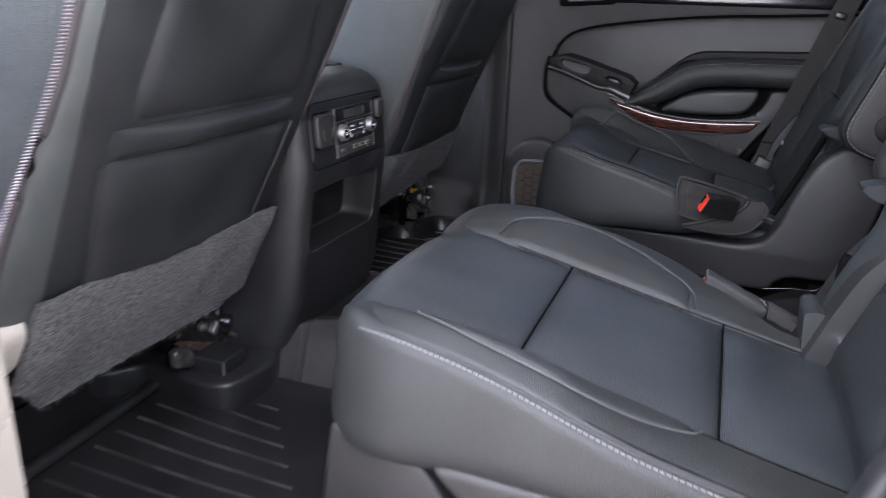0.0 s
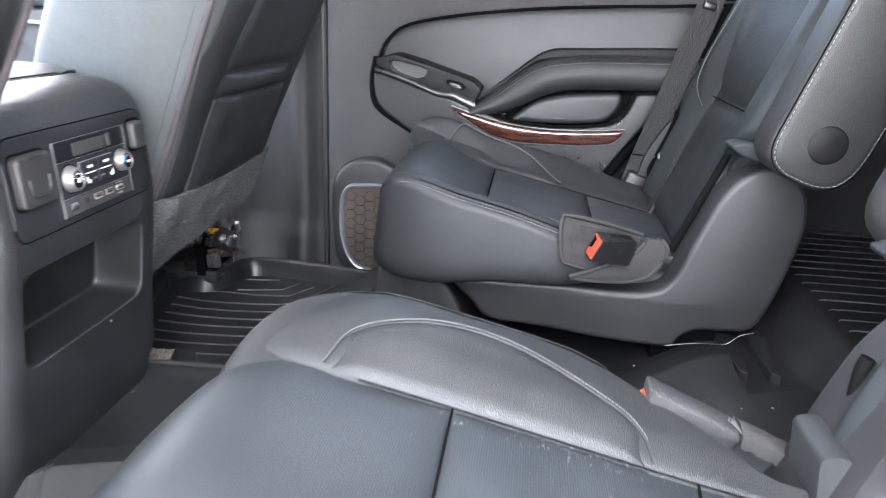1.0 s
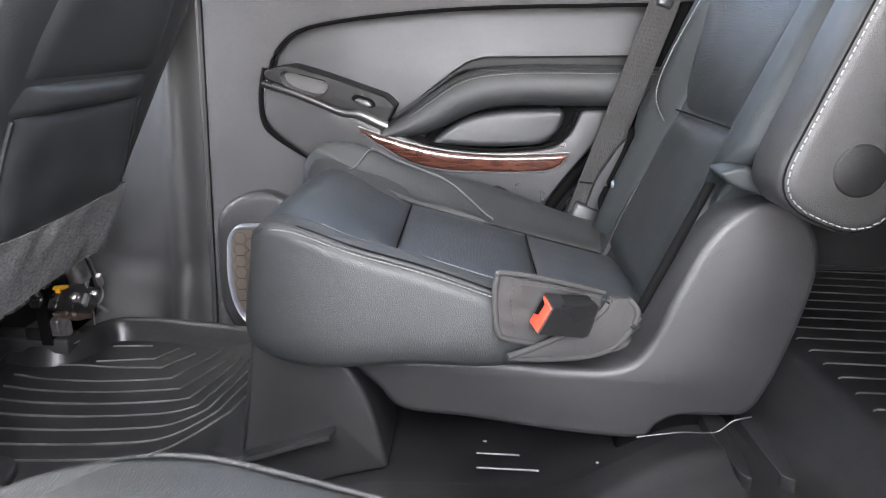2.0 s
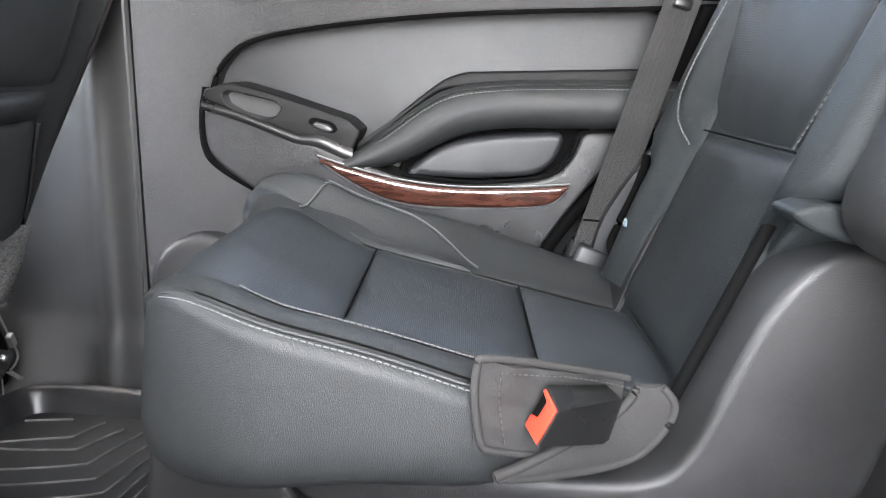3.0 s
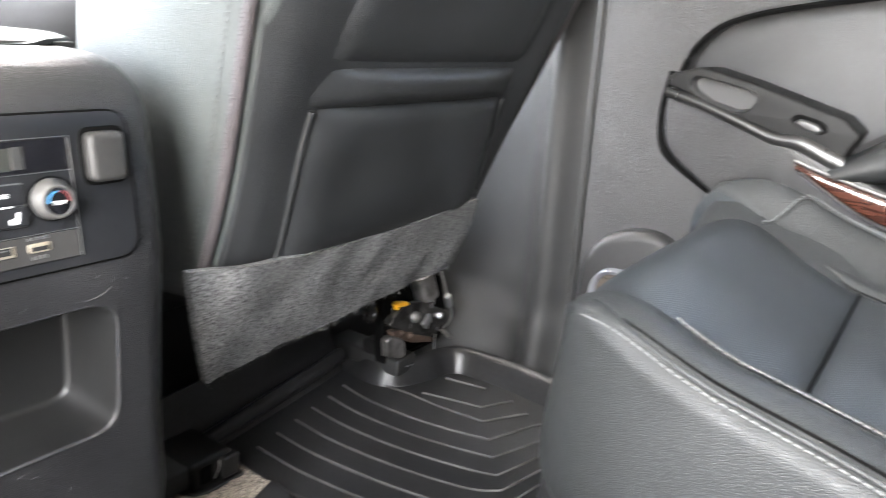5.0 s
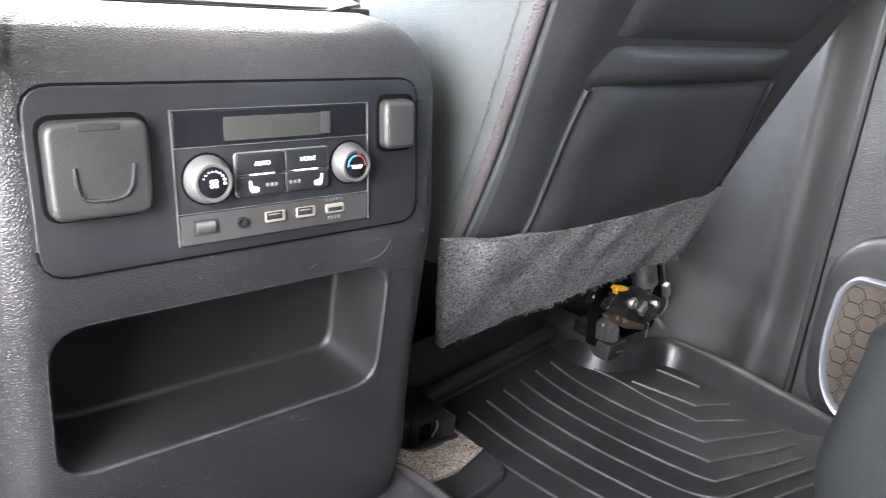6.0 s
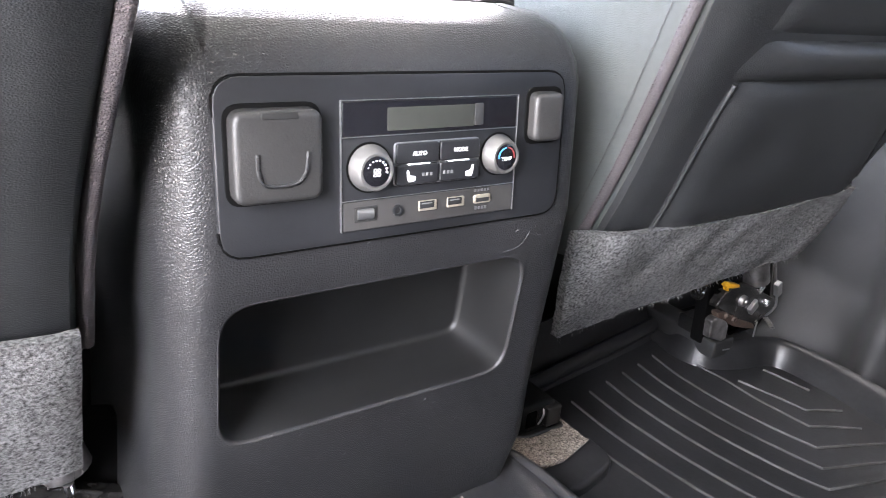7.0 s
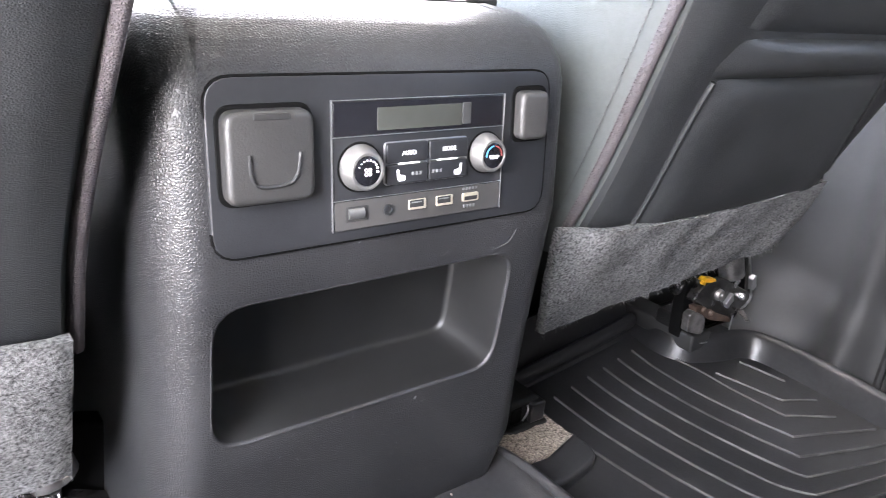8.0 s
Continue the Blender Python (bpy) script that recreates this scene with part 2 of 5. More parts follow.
def slab(outline, place, d0, d1, r=0.004, back_r=0.0):
    """A plate of that outline from depth d0 to d1, its edge rounded at d1; place(a, b, d) gives the point."""
    sgn = 1 if d1 > d0 else -1
    steps = [(back_r, d0)] + ([(0, d0 + sgn * back_r)] if back_r else [])
    for k in range(5):
        a = k / 4 * math.pi / 2
        steps.append((r * (1 - math.cos(a)), d1 - sgn * r * (1 - math.sin(a))))
    return rings([[place(p[0], p[1], d) for p in inset(outline, i)] for i, d in steps])


def tube(path, r, seg=6, flat=1.0):
    path = [Vector(p) for p in path]
    loops = []
    for i, p in enumerate(path):
        t = (path[min(i + 1, len(path) - 1)] - path[max(i - 1, 0)]).normalized()
        up = Vector((0, 0, 1)) if abs(t.z) < 0.9 else Vector((1, 0, 0))
        a = t.cross(up).normalized()
        b = a.cross(t).normalized()
        loops.append([p + a * math.cos(k / seg * math.tau) * r + b * math.sin(k / seg * math.tau) * r * flat for k in range(seg)])
    return rings(loops)


def along(path, step):
    """Points and ways at even steps along a line."""
    path = [Vector(p) for p in path]
    out, carry = [], 0.0
    for a, b in zip(path, path[1:]):
        d = (b - a).length
        if d < 1e-9:
            continue
        t = (b - a) / d
        while carry < d:
            out.append((a + t * carry, t))
            carry += step
        carry -= d
    return out


def stitches(path, length=0.0042, gap=0.0018, r=0.0008):
    shapes = []
    for p, t in along(path, length + gap):
        shapes.append(tube([p, p + t * length * 0.5 + Vector((0, 0, 0.0002)), p + t * length], r, 4))
    return join(*shapes)


def box(lo, hi, r=0.003, turn=None):
    """A block with rounded edges."""
    bm = bmesh.new()
    bmesh.ops.create_cube(bm, size=1.0)
    lo, hi = Vector(lo), Vector(hi)
    size, mid = hi - lo, (hi + lo) / 2
    for v in bm.verts:
        v.co = Vector((v.co.x * size.x, v.co.y * size.y, v.co.z * size.z))
    if r > 0:
        bmesh.ops.bevel(bm, geom=list(bm.edges), offset=min(r, min(size) * 0.45), segments=3, profile=0.5, affect="EDGES")
    if turn is not None:
        bmesh.ops.transform(bm, matrix=turn.to_3x3().to_4x4(), verts=bm.verts)
    bm.verts.index_update()
    verts = [tuple(v.co + mid) for v in bm.verts]
    faces = [tuple(v.index for v in f.verts) for f in bm.faces]
    bm.free()
    return verts, faces


def turned(profile, place, seg=32):
    """A turned body: profile of (radius, height); place(a, b, h) gives the point."""
    loops = [[place(r * math.cos(k / seg * math.tau), r * math.sin(k / seg * math.tau), h) for k in range(seg)] for r, h in profile]
    return rings(loops)


def part(name, shape, mat, parent=None, label="", sharp=50):
    mesh = bpy.data.meshes.new(name)
    mesh.from_pydata([tuple(v) for v in shape[0]], [], shape[1])
    bm = bmesh.new()
    bm.from_mesh(mesh)
    bmesh.ops.recalc_face_normals(bm, faces=bm.faces)
    bm.to_mesh(mesh)
    bm.free()
    mesh.materials.append(mat)
    mesh.polygons.foreach_set("use_smooth", [True] * len(mesh.polygons))
    mesh.set_sharp_from_angle(angle=radians(sharp))
    ob = new(name, mesh)
    if parent is not None:
        ob.parent = parent
        if parent.parent is None:
            ob.matrix_parent_inverse = Matrix.Translation(-parent.location)
    if label:
        ob["label"] = label
    return ob


def thing(name, at, label, category, group="", kind=""):
    ob = new(name)
    ob.location = at
    ob.empty_display_size = 0.05
    return tagged(ob, label, category, group, kind)


def setting(name, shape, mat, label, category, sharp=50):
    return tagged(part(name, shape, mat, None, "", sharp), label, category, "", "structure")

# ---- the car's inside: large structure ----
MID = 1.175          # the car's middle line
RIGHT, LEFT = 1.96, 0.40


def floor_z(x):
    """The floor rises behind the footwell."""
    return 0.07 * smooth(-0.40, -0.12, x) + 0.078 * smooth(0.02, 0.20, x) + 0.038 * smooth(0.295, 0.355, x)


setting("ground", grid(lambda u, v: (lerp(-60, 60, u), lerp(-60, 60, v), -0.62), 4, 4), CONCRETE, "pale concrete ground outside the car", "ground")


def floor_shape():
    xs = [-2.2, -1.2, -0.95] + [lerp(-0.90, 0.70, i / 130) for i in range(131)] + [1.2, 2.0]
    ys = [LEFT + 0.02, 0.6, 0.8, 1.0, 1.2, 1.4, 1.6, 1.8, RIGHT + 0.04]
    verts = [(x, y, floor_z(x) - 0.012) for x in xs for y in ys]
    n, m = len(xs), len(ys)
    verts += [(x, y, -0.10) for x in xs for y in ys]
    k = n * m
    faces = []
    for i in range(n - 1):
        for j in range(m - 1):
            a = i * m + j
            faces += [(a, a + m, a + m + 1, a + 1), (k + a + 1, k + a + m + 1, k + a + m, k + a)]
    for i in range(n - 1):
        faces += [(i * m, k + i * m, k + (i + 1) * m, (i + 1) * m), (i * m + m - 1, (i + 1) * m + m - 1, k + (i + 1) * m + m - 1, k + i * m + m - 1)]
    for j in range(m - 1):
        faces += [(j, j + 1, k + j + 1, k + j), ((n - 1) * m + j, k + (n - 1) * m + j, k + (n - 1) * m + j + 1, (n - 1) * m + j + 1)]
    return verts, faces


setting("floor", floor_shape(), RUBBER, "black rubber-lined car floor rising behind the footwell", "floor")


def wall(name, y0, y1, holes, label):
    """A body side: plates left over round its window and door openings, in one mesh."""
    x0, x1, z0, z1 = -2.2, 2.0, -0.35, 1.22
    xs = sorted({x0, x1, *[h[0] for h in holes], *[h[1] for h in holes]})
    shapes = []
    for a, b in zip(xs, xs[1:]):
        spans = sorted((h[2], h[3]) for h in holes if h[0] <= a and h[1] >= b)
        z = z0
        for lo, hi in spans:
            if lo > z:
                shapes.append(box((a, y0, z), (b, y1, lo), 0))
            z = hi
        if z < z1:
            shapes.append(box((a, y0, z), (b, y1, z1), 0))
    return setting(name, join(*shapes), PAINT, label, "car body")


# rear quarter windows left out, to keep daylight off the rear floor
wall("wall_right", RIGHT + 0.06, RIGHT + 0.12, [(-1.60, -0.62, 0.60, 1.12), (-0.40, 0.46, 0.62, 1.12)], "beige painted car body side with window openings")
wall("wall_left", LEFT - 0.12, LEFT - 0.06, [(-1.60, -0.62, 0.60, 1.12), (-0.366, 0.08, -0.14, 1.18), (0.08, 0.27, 0.38, 1.18)], "beige painted car body side with an open rear door")
setting("ceiling", box((-1.72, LEFT - 0.12, 1.20), (2.0, RIGHT + 0.12, 1.26), 0.02), HEADLINER, "light cloth headliner under the roof", "ceiling")
# unseen; closed without a tailgate window to block light from behind
setting("wall_rear", box((2.0, LEFT - 0.12, -0.35), (2.06, RIGHT + 0.12, 1.26), 0), DOOR_PLASTIC, "unseen windowless panel that keeps light out at the rear", "tailgate")
setting("wall_front", box((-2.26, LEFT - 0.12, -0.35), (-2.2, RIGHT + 0.12, 0.62), 0), DARK, "black firewall behind the dashboard", "firewall")


setting("inner_panel", box((-0.52, 1.988, -0.08), (1.98, 2.016, 0.615), 0), DARK, "black inner body panel behind the trims", "body panel")
for name, lo, hi in (("window_1", (-0.40, RIGHT + 0.085, 0.62), (0.46, RIGHT + 0.090, 1.12)),):
    setting(name, box(lo, hi, 0), GLASS, "dark tinted window pane", "window")

dash = thing("dashboard", (-1.8, MID, 0.2), "black grained dashboard under the windscreen", "dashboard")
part("body", box((-2.19, LEFT + 0.02, 0.10), (-1.62, RIGHT - 0.02, 0.60), 0.08), PLASTIC, dash)

# ---- right rear door ----
def on_door(a, b, d):
    return (a, d, b)


door = thing("door_1", (-0.1, RIGHT, 0.0), "closed black rear door panel with armrest and wood trim", "door", "", "structure")
tear = spline([(0.40, 0.612), (0.22, 0.600), (-0.08, 0.583), (-0.31, 0.551), (-0.382, 0.512), (-0.404, 0.445), (-0.396, 0.386), (-0.318, 0.330), (-0.20, 0.262)], 6)
frame_line = [Vector(p) for p in tear] + [Vector((0.02, 0.17)), Vector((0.03, 0.15)), Vector((0.02, 0.02)), Vector((0.00, -0.04)), Vector((-0.508, -0.04)), Vector((-0.508, 0.66)), Vector((0.40, 0.66))]
part("door_card", slab(frame_line, on_door, 1.995, 1.930, 0.006), DOOR_PLASTIC, door)
part("insert_panel", pad(lambda u, v: (lerp(-0.43, 0.42, u), 1.976 - 0.016 * math.sin(math.pi * v) * smooth(0, 0.2, u), lerp(0.30, 0.625, v)), 24, 16, (0, 0.02, 0)), INSERT, door, "soft leather-look upper panel")
part("groove", tube([(p.x, 1.934, p.y) for p in tear], 0.0042, 6), SEAM_BLACK, door, "black seam round the upper panel")
pod = rounded([(-0.402, 0.466), (-0.408, 0.437), (-0.405, 0.392), (-0.384, 0.369), (-0.318, 0.330), (-0.20, 0.262), (0.045, 0.238), (0.063, 0.268), (0.088, 0.309), (0.125, 0.360), (0.152, 0.394), (0.192, 0.436), (0.114, 0.433), (0.099, 0.392), (0.074, 0.372), (0.03, 0.364), (-0.05, 0.358), (-0.13, 0.366), (-0.20, 0.390), (-0.243, 0.406), (-0.311, 0.427)],
              [0.012, 0.02, 0.02, 0.02, 0.05, 0.05, 0.01, 0.02, 0.03, 0.03, 0.02, 0.01, 0.01, 0.02, 0.016, 0.03, 0.05, 0.03, 0.03, 0.02, 0.03])
lower = part("lower_panel", slab(pod, on_door, 1.985, 1.886, 0.006), POD, door)
bm = bmesh.new()
bm.from_mesh(lower.data)
for k in range(16):
    bmesh.ops.bisect_plane(bm, geom=bm.verts[:] + bm.edges[:] + bm.faces[:], plane_co=(-0.40 + 0.011 * k, 0, 0), plane_no=(1, 0, 0))
for v in bm.verts:
    if v.co.y < 1.94:
        v.co.y += 0.030 * smooth(-0.235, -0.44, v.co.x)
for f in bm.faces:
    f.smooth = True
bm.to_mesh(lower.data)
bm.free()
lower.data.set_sharp_from_angle(angle=radians(30))
part("lower_seam", tube([(p.x, 1.924, p.y) for p in spline([(-0.405, 0.478), (-0.412, 0.436), (-0.409, 0.392), (-0.388, 0.366), (-0.320, 0.326), (-0.20, 0.257), (0.0, 0.240)], 8)], 0.0050, 6), SEAM_BLACK, door, "dark gap along the lower panel")
# the pocket's inner shade is put into its colour
part("pocket_back", slab(rounded([(-0.15, 0.352), (0.03, 0.350), (0.10, 0.360), (0.135, 0.44), (0.0, 0.445), (-0.10, 0.43)], 0.01), on_door, 1.985, 1.942, 0.004), SEAM_BLACK, door, "inside of the door pocket, its shade painted black")
liner_line = rounded([(-0.132, 0.366), (-0.088, 0.404), (-0.046, 0.420), (0.01, 0.428), (0.096, 0.434), (0.082, 0.392), (0.056, 0.372), (-0.03, 0.365)], [0.02, 0.03, 0.03, 0.03, 0.024, 0.02, 0.02, 0.03])
part("pocket_liner", slab(liner_line, on_door, 1.945, 1.901, 0.010), INSERT, door, "smooth grey pocket liner")
# dark line painted for the shade along the pocket's edge
part("pocket_gap", tube([(p.x, 1.893, p.y) for p in spline([(-0.13, 0.369), (-0.04, 0.362), (0.03, 0.367), (0.074, 0.375), (0.098, 0.396), (0.110, 0.430)], 8)], 0.0034, 6), SEAM_BLACK, door, "edge of the pocket with painted dark shade")
# armrest
top_line = spline([(-0.212, 0.388), (-0.15, 0.432), (-0.078, 0.482), (0.0, 0.498), (0.12, 0.503), (0.26, 0.506)], 6)
low_line = spline([(-0.196, 0.372), (-0.13, 0.384), (-0.055, 0.421), (0.01, 0.434), (0.11, 0.437), (0.26, 0.442)], 6)
loops = []
for a, b in zip(top_line, low_line):
    mid_p, half = (a + b) / 2, (a - b) / 2
    loops.append([(mid_p.x + half.x * math.sin(k), 1.925 - 0.048 * (abs(math.cos(k)) ** 0.6) * (1 if math.cos(k) > 0 else -1), mid_p.y + half.y * math.sin(k)) for k in [i / 20 * math.tau for i in range(20)]])
part("armrest", rings(loops), LEATHER, door, "padded leather armrest with double stitching")
part("armrest_stitching", stitches([(a.x, 1.8830, a.y - 0.012) for a in top_line], 0.004, 0.002, 0.0007), THREAD, door)
part("armrest_seam", tube([(a.x, 1.8885, a.y - 0.0065) for a in top_line], 0.0012, 5), DARK, door)
cap = rounded([(-0.20, 0.398), (-0.078, 0.484), (0.0, 0.493), (0.27, 0.500), (0.27, 0.523), (-0.045, 0.509), (-0.072, 0.500), (-0.090, 0.488)], [0.01, 0.01, 0.01, 0.004, 0.004, 0.01, 0.008, 0.01])
part("armrest_cap", slab(cap, on_door, 1.975, 1.928, 0.005), CAP_BLACK, door)
# wood strip with bright edge
wood_top = spline([(-0.243, 0.391), (-0.20, 0.378), (-0.13, 0.362), (-0.05, 0.355), (0.04, 0.358), (0.100, 0.363)], 6)
wood_low = spline([(0.097, 0.359), (0.074, 0.338), (0.02, 0.331), (-0.05, 0.329), (-0.105, 0.330), (-0.156, 0.340), (-0.206, 0.365), (-0.236, 0.384)], 6)
part("wood_strip", slab(list(wood_top) + list(wood_low), on_door, 1.895, 1.877, 0.005), WOOD, door, "glossy burl wood trim strip")
part("bright_strip", tube([(p.x, 1.8800, p.y + 0.0028) for p in wood_top], 0.0013, 6), SATIN, door, "chrome edge strip")
part("strip_edge", tube([(p.x, 1.8865, p.y - 0.002) for p in wood_low], 0.002, 6), SATIN, door)
# switch plate with pull cup
plate = rounded([(-0.398, 0.476), (-0.362, 0.487), (-0.303, 0.473), (-0.246, 0.456), (-0.203, 0.443), (-0.184, 0.427), (-0.198, 0.398), (-0.243, 0.414), (-0.272, 0.418), (-0.311, 0.432), (-0.398, 0.462)], 0.006)
cup_line = rounded([(-0.374, 0.470), (-0.366, 0.477), (-0.344, 0.473), (-0.301, 0.464), (-0.291, 0.455), (-0.302, 0.440), (-0.317, 0.437), (-0.349, 0.445), (-0.368, 0.456)], 0.006)


def carved(ob, shape):
    """Take a solid out of a part."""
    cutter = part("cutter", shape, DARK)
    cut = ob.modifiers.new("cut", "BOOLEAN")
    cut.object, cut.operation, cut.solver = cutter, "DIFFERENCE", "EXACT"
    mesh = bpy.data.meshes.new_from_object(ob.evaluated_get(bpy.context.evaluated_depsgraph_get()))
    ob.modifiers.clear()
    ob.data = mesh
    mesh.set_sharp_from_angle(angle=radians(50))
    bpy.data.objects.remove(cutter)


bez = part("switch_plate", slab(plate, on_door, 1.99, 1.890, 0.004), CAP_BLACK, door, "black switch plate")
carved(bez, slab(cup_line, on_door, 1.915, 1.86, 0.002))
deep = rings([[(p.x, d, p.y) for p in inset(cup_line, i)] for d, i in ((1.891, 0.0), (1.893, 0.0006), (1.911, 0.0022), (1.912, 0.0032))])
part("pull_cup", (deep[0], [f for f in deep[1] if len(f) == 4 or min(f) >= len(cup_line)]), CUP, bez, "smooth open pull cup", 25)
part("cup_rim", tube([(p.x, 1.8905, p.y) for p in cup_line] + [(cup_line[0].x, 1.8905, cup_line[0].y)], 0.0012, 6), SATIN_BLACK, bez)
switch_line = [(-0.258, 0.437), (-0.250, 0.444), (-0.224, 0.438), (-0.215, 0.428), (-0.224, 0.422), (-0.246, 0.429)]
part("switch_well", slab(rounded(switch_line, 0.005), on_door, 1.895, 1.8888, 0.001), SEAM_BLACK, bez)
part("window_switch", slab([Vector((lerp(-0.236, p.x, 0.72), lerp(0.4325, p.y, 0.72) - 0.002)) for p in rounded(switch_line, 0.005)], on_door, 1.895, 1.8850, 0.003), CUP, bez, "small rocker window switch")
lip_line = spline([(-0.400, 0.457), (-0.357, 0.446), (-0.311, 0.430), (-0.272, 0.416), (-0.243, 0.413), (-0.215, 0.401), (-0.196, 0.394)], 8)
part("switch_edge", rings([[(p.x, 1.8905 + 0.0055 * math.cos(k / 10 * math.tau), p.y - 0.002 + (0.0065 + 0.0050 * smooth(-0.29, -0.21, p.x)) * math.sin(k / 10 * math.tau)) for k in range(10)] for p in lip_line]), SATIN_BLACK, bez, "rolled glossy edge of the switch plate")
# speaker
speaker = part("speaker", slab(rounded([(-0.470, 0.256), (-0.424, 0.274), (-0.384, 0.272), (-0.33, 0.235), (-0.28, 0.02), (-0.45, 0.004), (-0.486, 0.036), (-0.498, 0.10), (-0.496, 0.219)], [0.03, 0.02, 0.03, 0.05, 0.05, 0.03, 0.03, 0.05, 0.03]), on_door, 1.945, 1.905, 0.014), PLASTIC, door, "lower speaker housing")
ring_line = rounded([(-0.456, 0.216), (-0.40, 0.219), (-0.34, 0.218), (-0.33, 0.02), (-0.41, 0.021), (-0.442, 0.030), (-0.466, 0.063), (-0.477, 0.121), (-0.473, 0.194)], [0.012, 0.01, 0.03, 0.03, 0.02, 0.02, 0.03, 0.04, 0.014])
part("speaker_ring", rings([[(p.x, d, p.y) for p in inset(ring_line, i)] for i, d in ((0, 1.908), (0.0006, 1.896), (0.0025, 1.893), (0.0062, 1.8945), (0.0078, 1.898), (0.0082, 1.906))], False), RING, speaker, "chrome speaker ring")
part("speaker_grille", slab(inset(ring_line, 0.007), on_door, 1.915, 1.902, 0.002), material("brown_mesh", (0.085, 0.068, 0.055), 0.5, metal=0.2, grain=420, depth=0.0006), speaker, "brown mesh speaker grille")
cells = []
for i in range(6):
    for j in range(9):
        cx, cz = -0.452 + 0.021 * i, 0.045 + 0.0242 * j * 0.86 + (0.0104 if i % 2 else 0)
        if cz < 0.200 and cx > -0.462 + 0.10 * max(0, 0.09 - cz):
            cells.append(tube([(cx + 0.0118 * math.cos(k * math.pi / 3), 1.9012, cz + 0.0118 * math.sin(k * math.pi / 3)) for k in range(7)], 0.00045, 4))
part("grille_pattern", join(*cells), SEAM_BLACK, speaker, "dark honeycomb lines")
part("window_seal", box((-0.395, 1.925, 0.609), (0.42, 2.02, 0.640), 0.008), GLOSS, door, "black rubber window seal")
part("handle_bezel", slab(rounded([(-0.392, 0.596), (-0.255, 0.606), (-0.245, 0.640), (-0.392, 0.640)], 0.012), on_door, 1.935, 1.9225, 0.003), SEAM_BLACK, door, "black handle bezel")
part("door_handle", slab(rounded([(-0.372, 0.606), (-0.282, 0.612), (-0.275, 0.634), (-0.380, 0.634)], 0.008), on_door, 1.930, 1.919, 0.003), CHROME, door, "chrome inner door handle")
part("door_seam", tube([(-0.514, 1.934, -0.04), (-0.514, 1.934, 0.75)], 0.005, 6), DARK, door)

# pillar trim between the doors
def pillar(u, v):
    z = lerp(-0.03, 0.95, v)
    x = lerp(-0.86, -0.520, u)
    roll = math.exp(-((x + 0.568) / 0.030) ** 2)
    hollow = smooth(-0.60, -0.68, x)
    step = 0.008 * smooth(0.112, 0.092, z)
    lean = 0.10 * smooth(0.11, -0.02, z) * (0.25 + 0.75 * hollow)
    return (x + 0.05 * (z - 0.4) * hollow, 1.966 - 0.034 * roll + 0.012 * hollow - step - lean * 0.45, z)


setting("pillar_trim", pad(pillar, 50, 48, (0, 0.03, 0)), PILLAR, "dark grained plastic trim of the door pillar", "pillar trim")
setting("quarter_trim", pad(lambda u, v: (lerp(0.12 + 0.10 * smooth(0, 0.6, v), 2.0, u), 1.95 - 0.03 * math.sin(math.pi * min(1, u * 3)) , lerp(-0.05, 0.66, v)), 24, 12, (0, 0.03, 0)), DOOR_PLASTIC, "dark grained plastic trim behind the door", "quarter trim")
setting("door_gap", tube(spline([(0.02, 1.915, 0.08), (0.062, 1.915, 0.232), (0.100, 1.915, 0.304), (0.136, 1.915, 0.346), (0.168, 1.915, 0.382), (0.22, 1.915, 0.45), (0.27, 1.915, 0.60)], 6), 0.011, 8), SEAM_BLACK, "dark gap behind the door panel", "door gap")
setting("door_seal", tube(spline([(0.04, 1.912, 0.08), (0.095, 1.912, 0.222), (0.123, 1.912, 0.290), (0.158, 1.912, 0.336), (0.20, 1.912, 0.390), (0.25, 1.912, 0.47), (0.29, 1.912, 0.60)], 6), 0.009, 10), SATIN_BLACK, "black rubber door seal", "door seal")

# ---- centre console ----
CY = 1.163


def console_x(z):
    if z > 0.34:
        return -0.571 - 0.09 * (z - 0.433)
    return -0.5626 - 0.10 * (0.34 - z) - 0.25 * max(0, 0.12 - z)


console = thing("centre_console", (-0.8, CY, 0.0), "black grained centre console with rear controls and open bin", "console")
BIN_Y, BIN_Z = (1.035, 1.269), (0.2045, 0.312)
LEVELS = [(-0.02, 0), (0.05, 0), (0.12, 0), (0.17, 0), (BIN_Z[0], 0), (0.24, 0), (0.275, 0), (BIN_Z[1], 0), (0.34, 0), (0.38, 0), (0.41, 0), (0.436, 0.0), (0.450, 0.003), (0.462, 0.009), (0.472, 0.019), (0.479, 0.034), (0.483, 0.060)]


def console_loop(z, cut):
    w = 0.160 - cut * 0.45 + 0.012 * smooth(0.22, 0.0, z)
    xr, r, ry, n = console_x(z) - cut, 0.050, 0.031, 8
    pts = [(-1.55, CY - w)]
    for k in range(n + 1):
        a = k / n * math.pi / 2
        pts.append((xr - r + r * math.sin(a), CY - w + ry - ry * math.cos(a)))
    pts += [(xr, y) for y in (BIN_Y[0], 1.10, 1.16, 1.22, BIN_Y[1])]
    for k in range(n + 1):
        a = k / n * math.pi / 2
        pts.append((xr - r + r * math.cos(a), CY + w - ry + ry * math.sin(a)))
    pts.append((-1.55, CY + w))
    return [(x, y, z) for x, y in pts]


def console_skin():
    verts, faces = rings([console_loop(z, c) for z, c in LEVELS])
    k = len(console_loop(0, 0))
    first, last = 10, 13
    hole = {r * k + i for r in range(4, 7) for i in range(first, last + 1)}
    return verts, [f for f in faces if not (len(f) == 4 and f[0] in hole and f[0] + 1 == f[1])]


part("body", console_skin(), CONSOLE, console)


def on_console(a, b, d):
    return (console_x(b) + d, a, b)


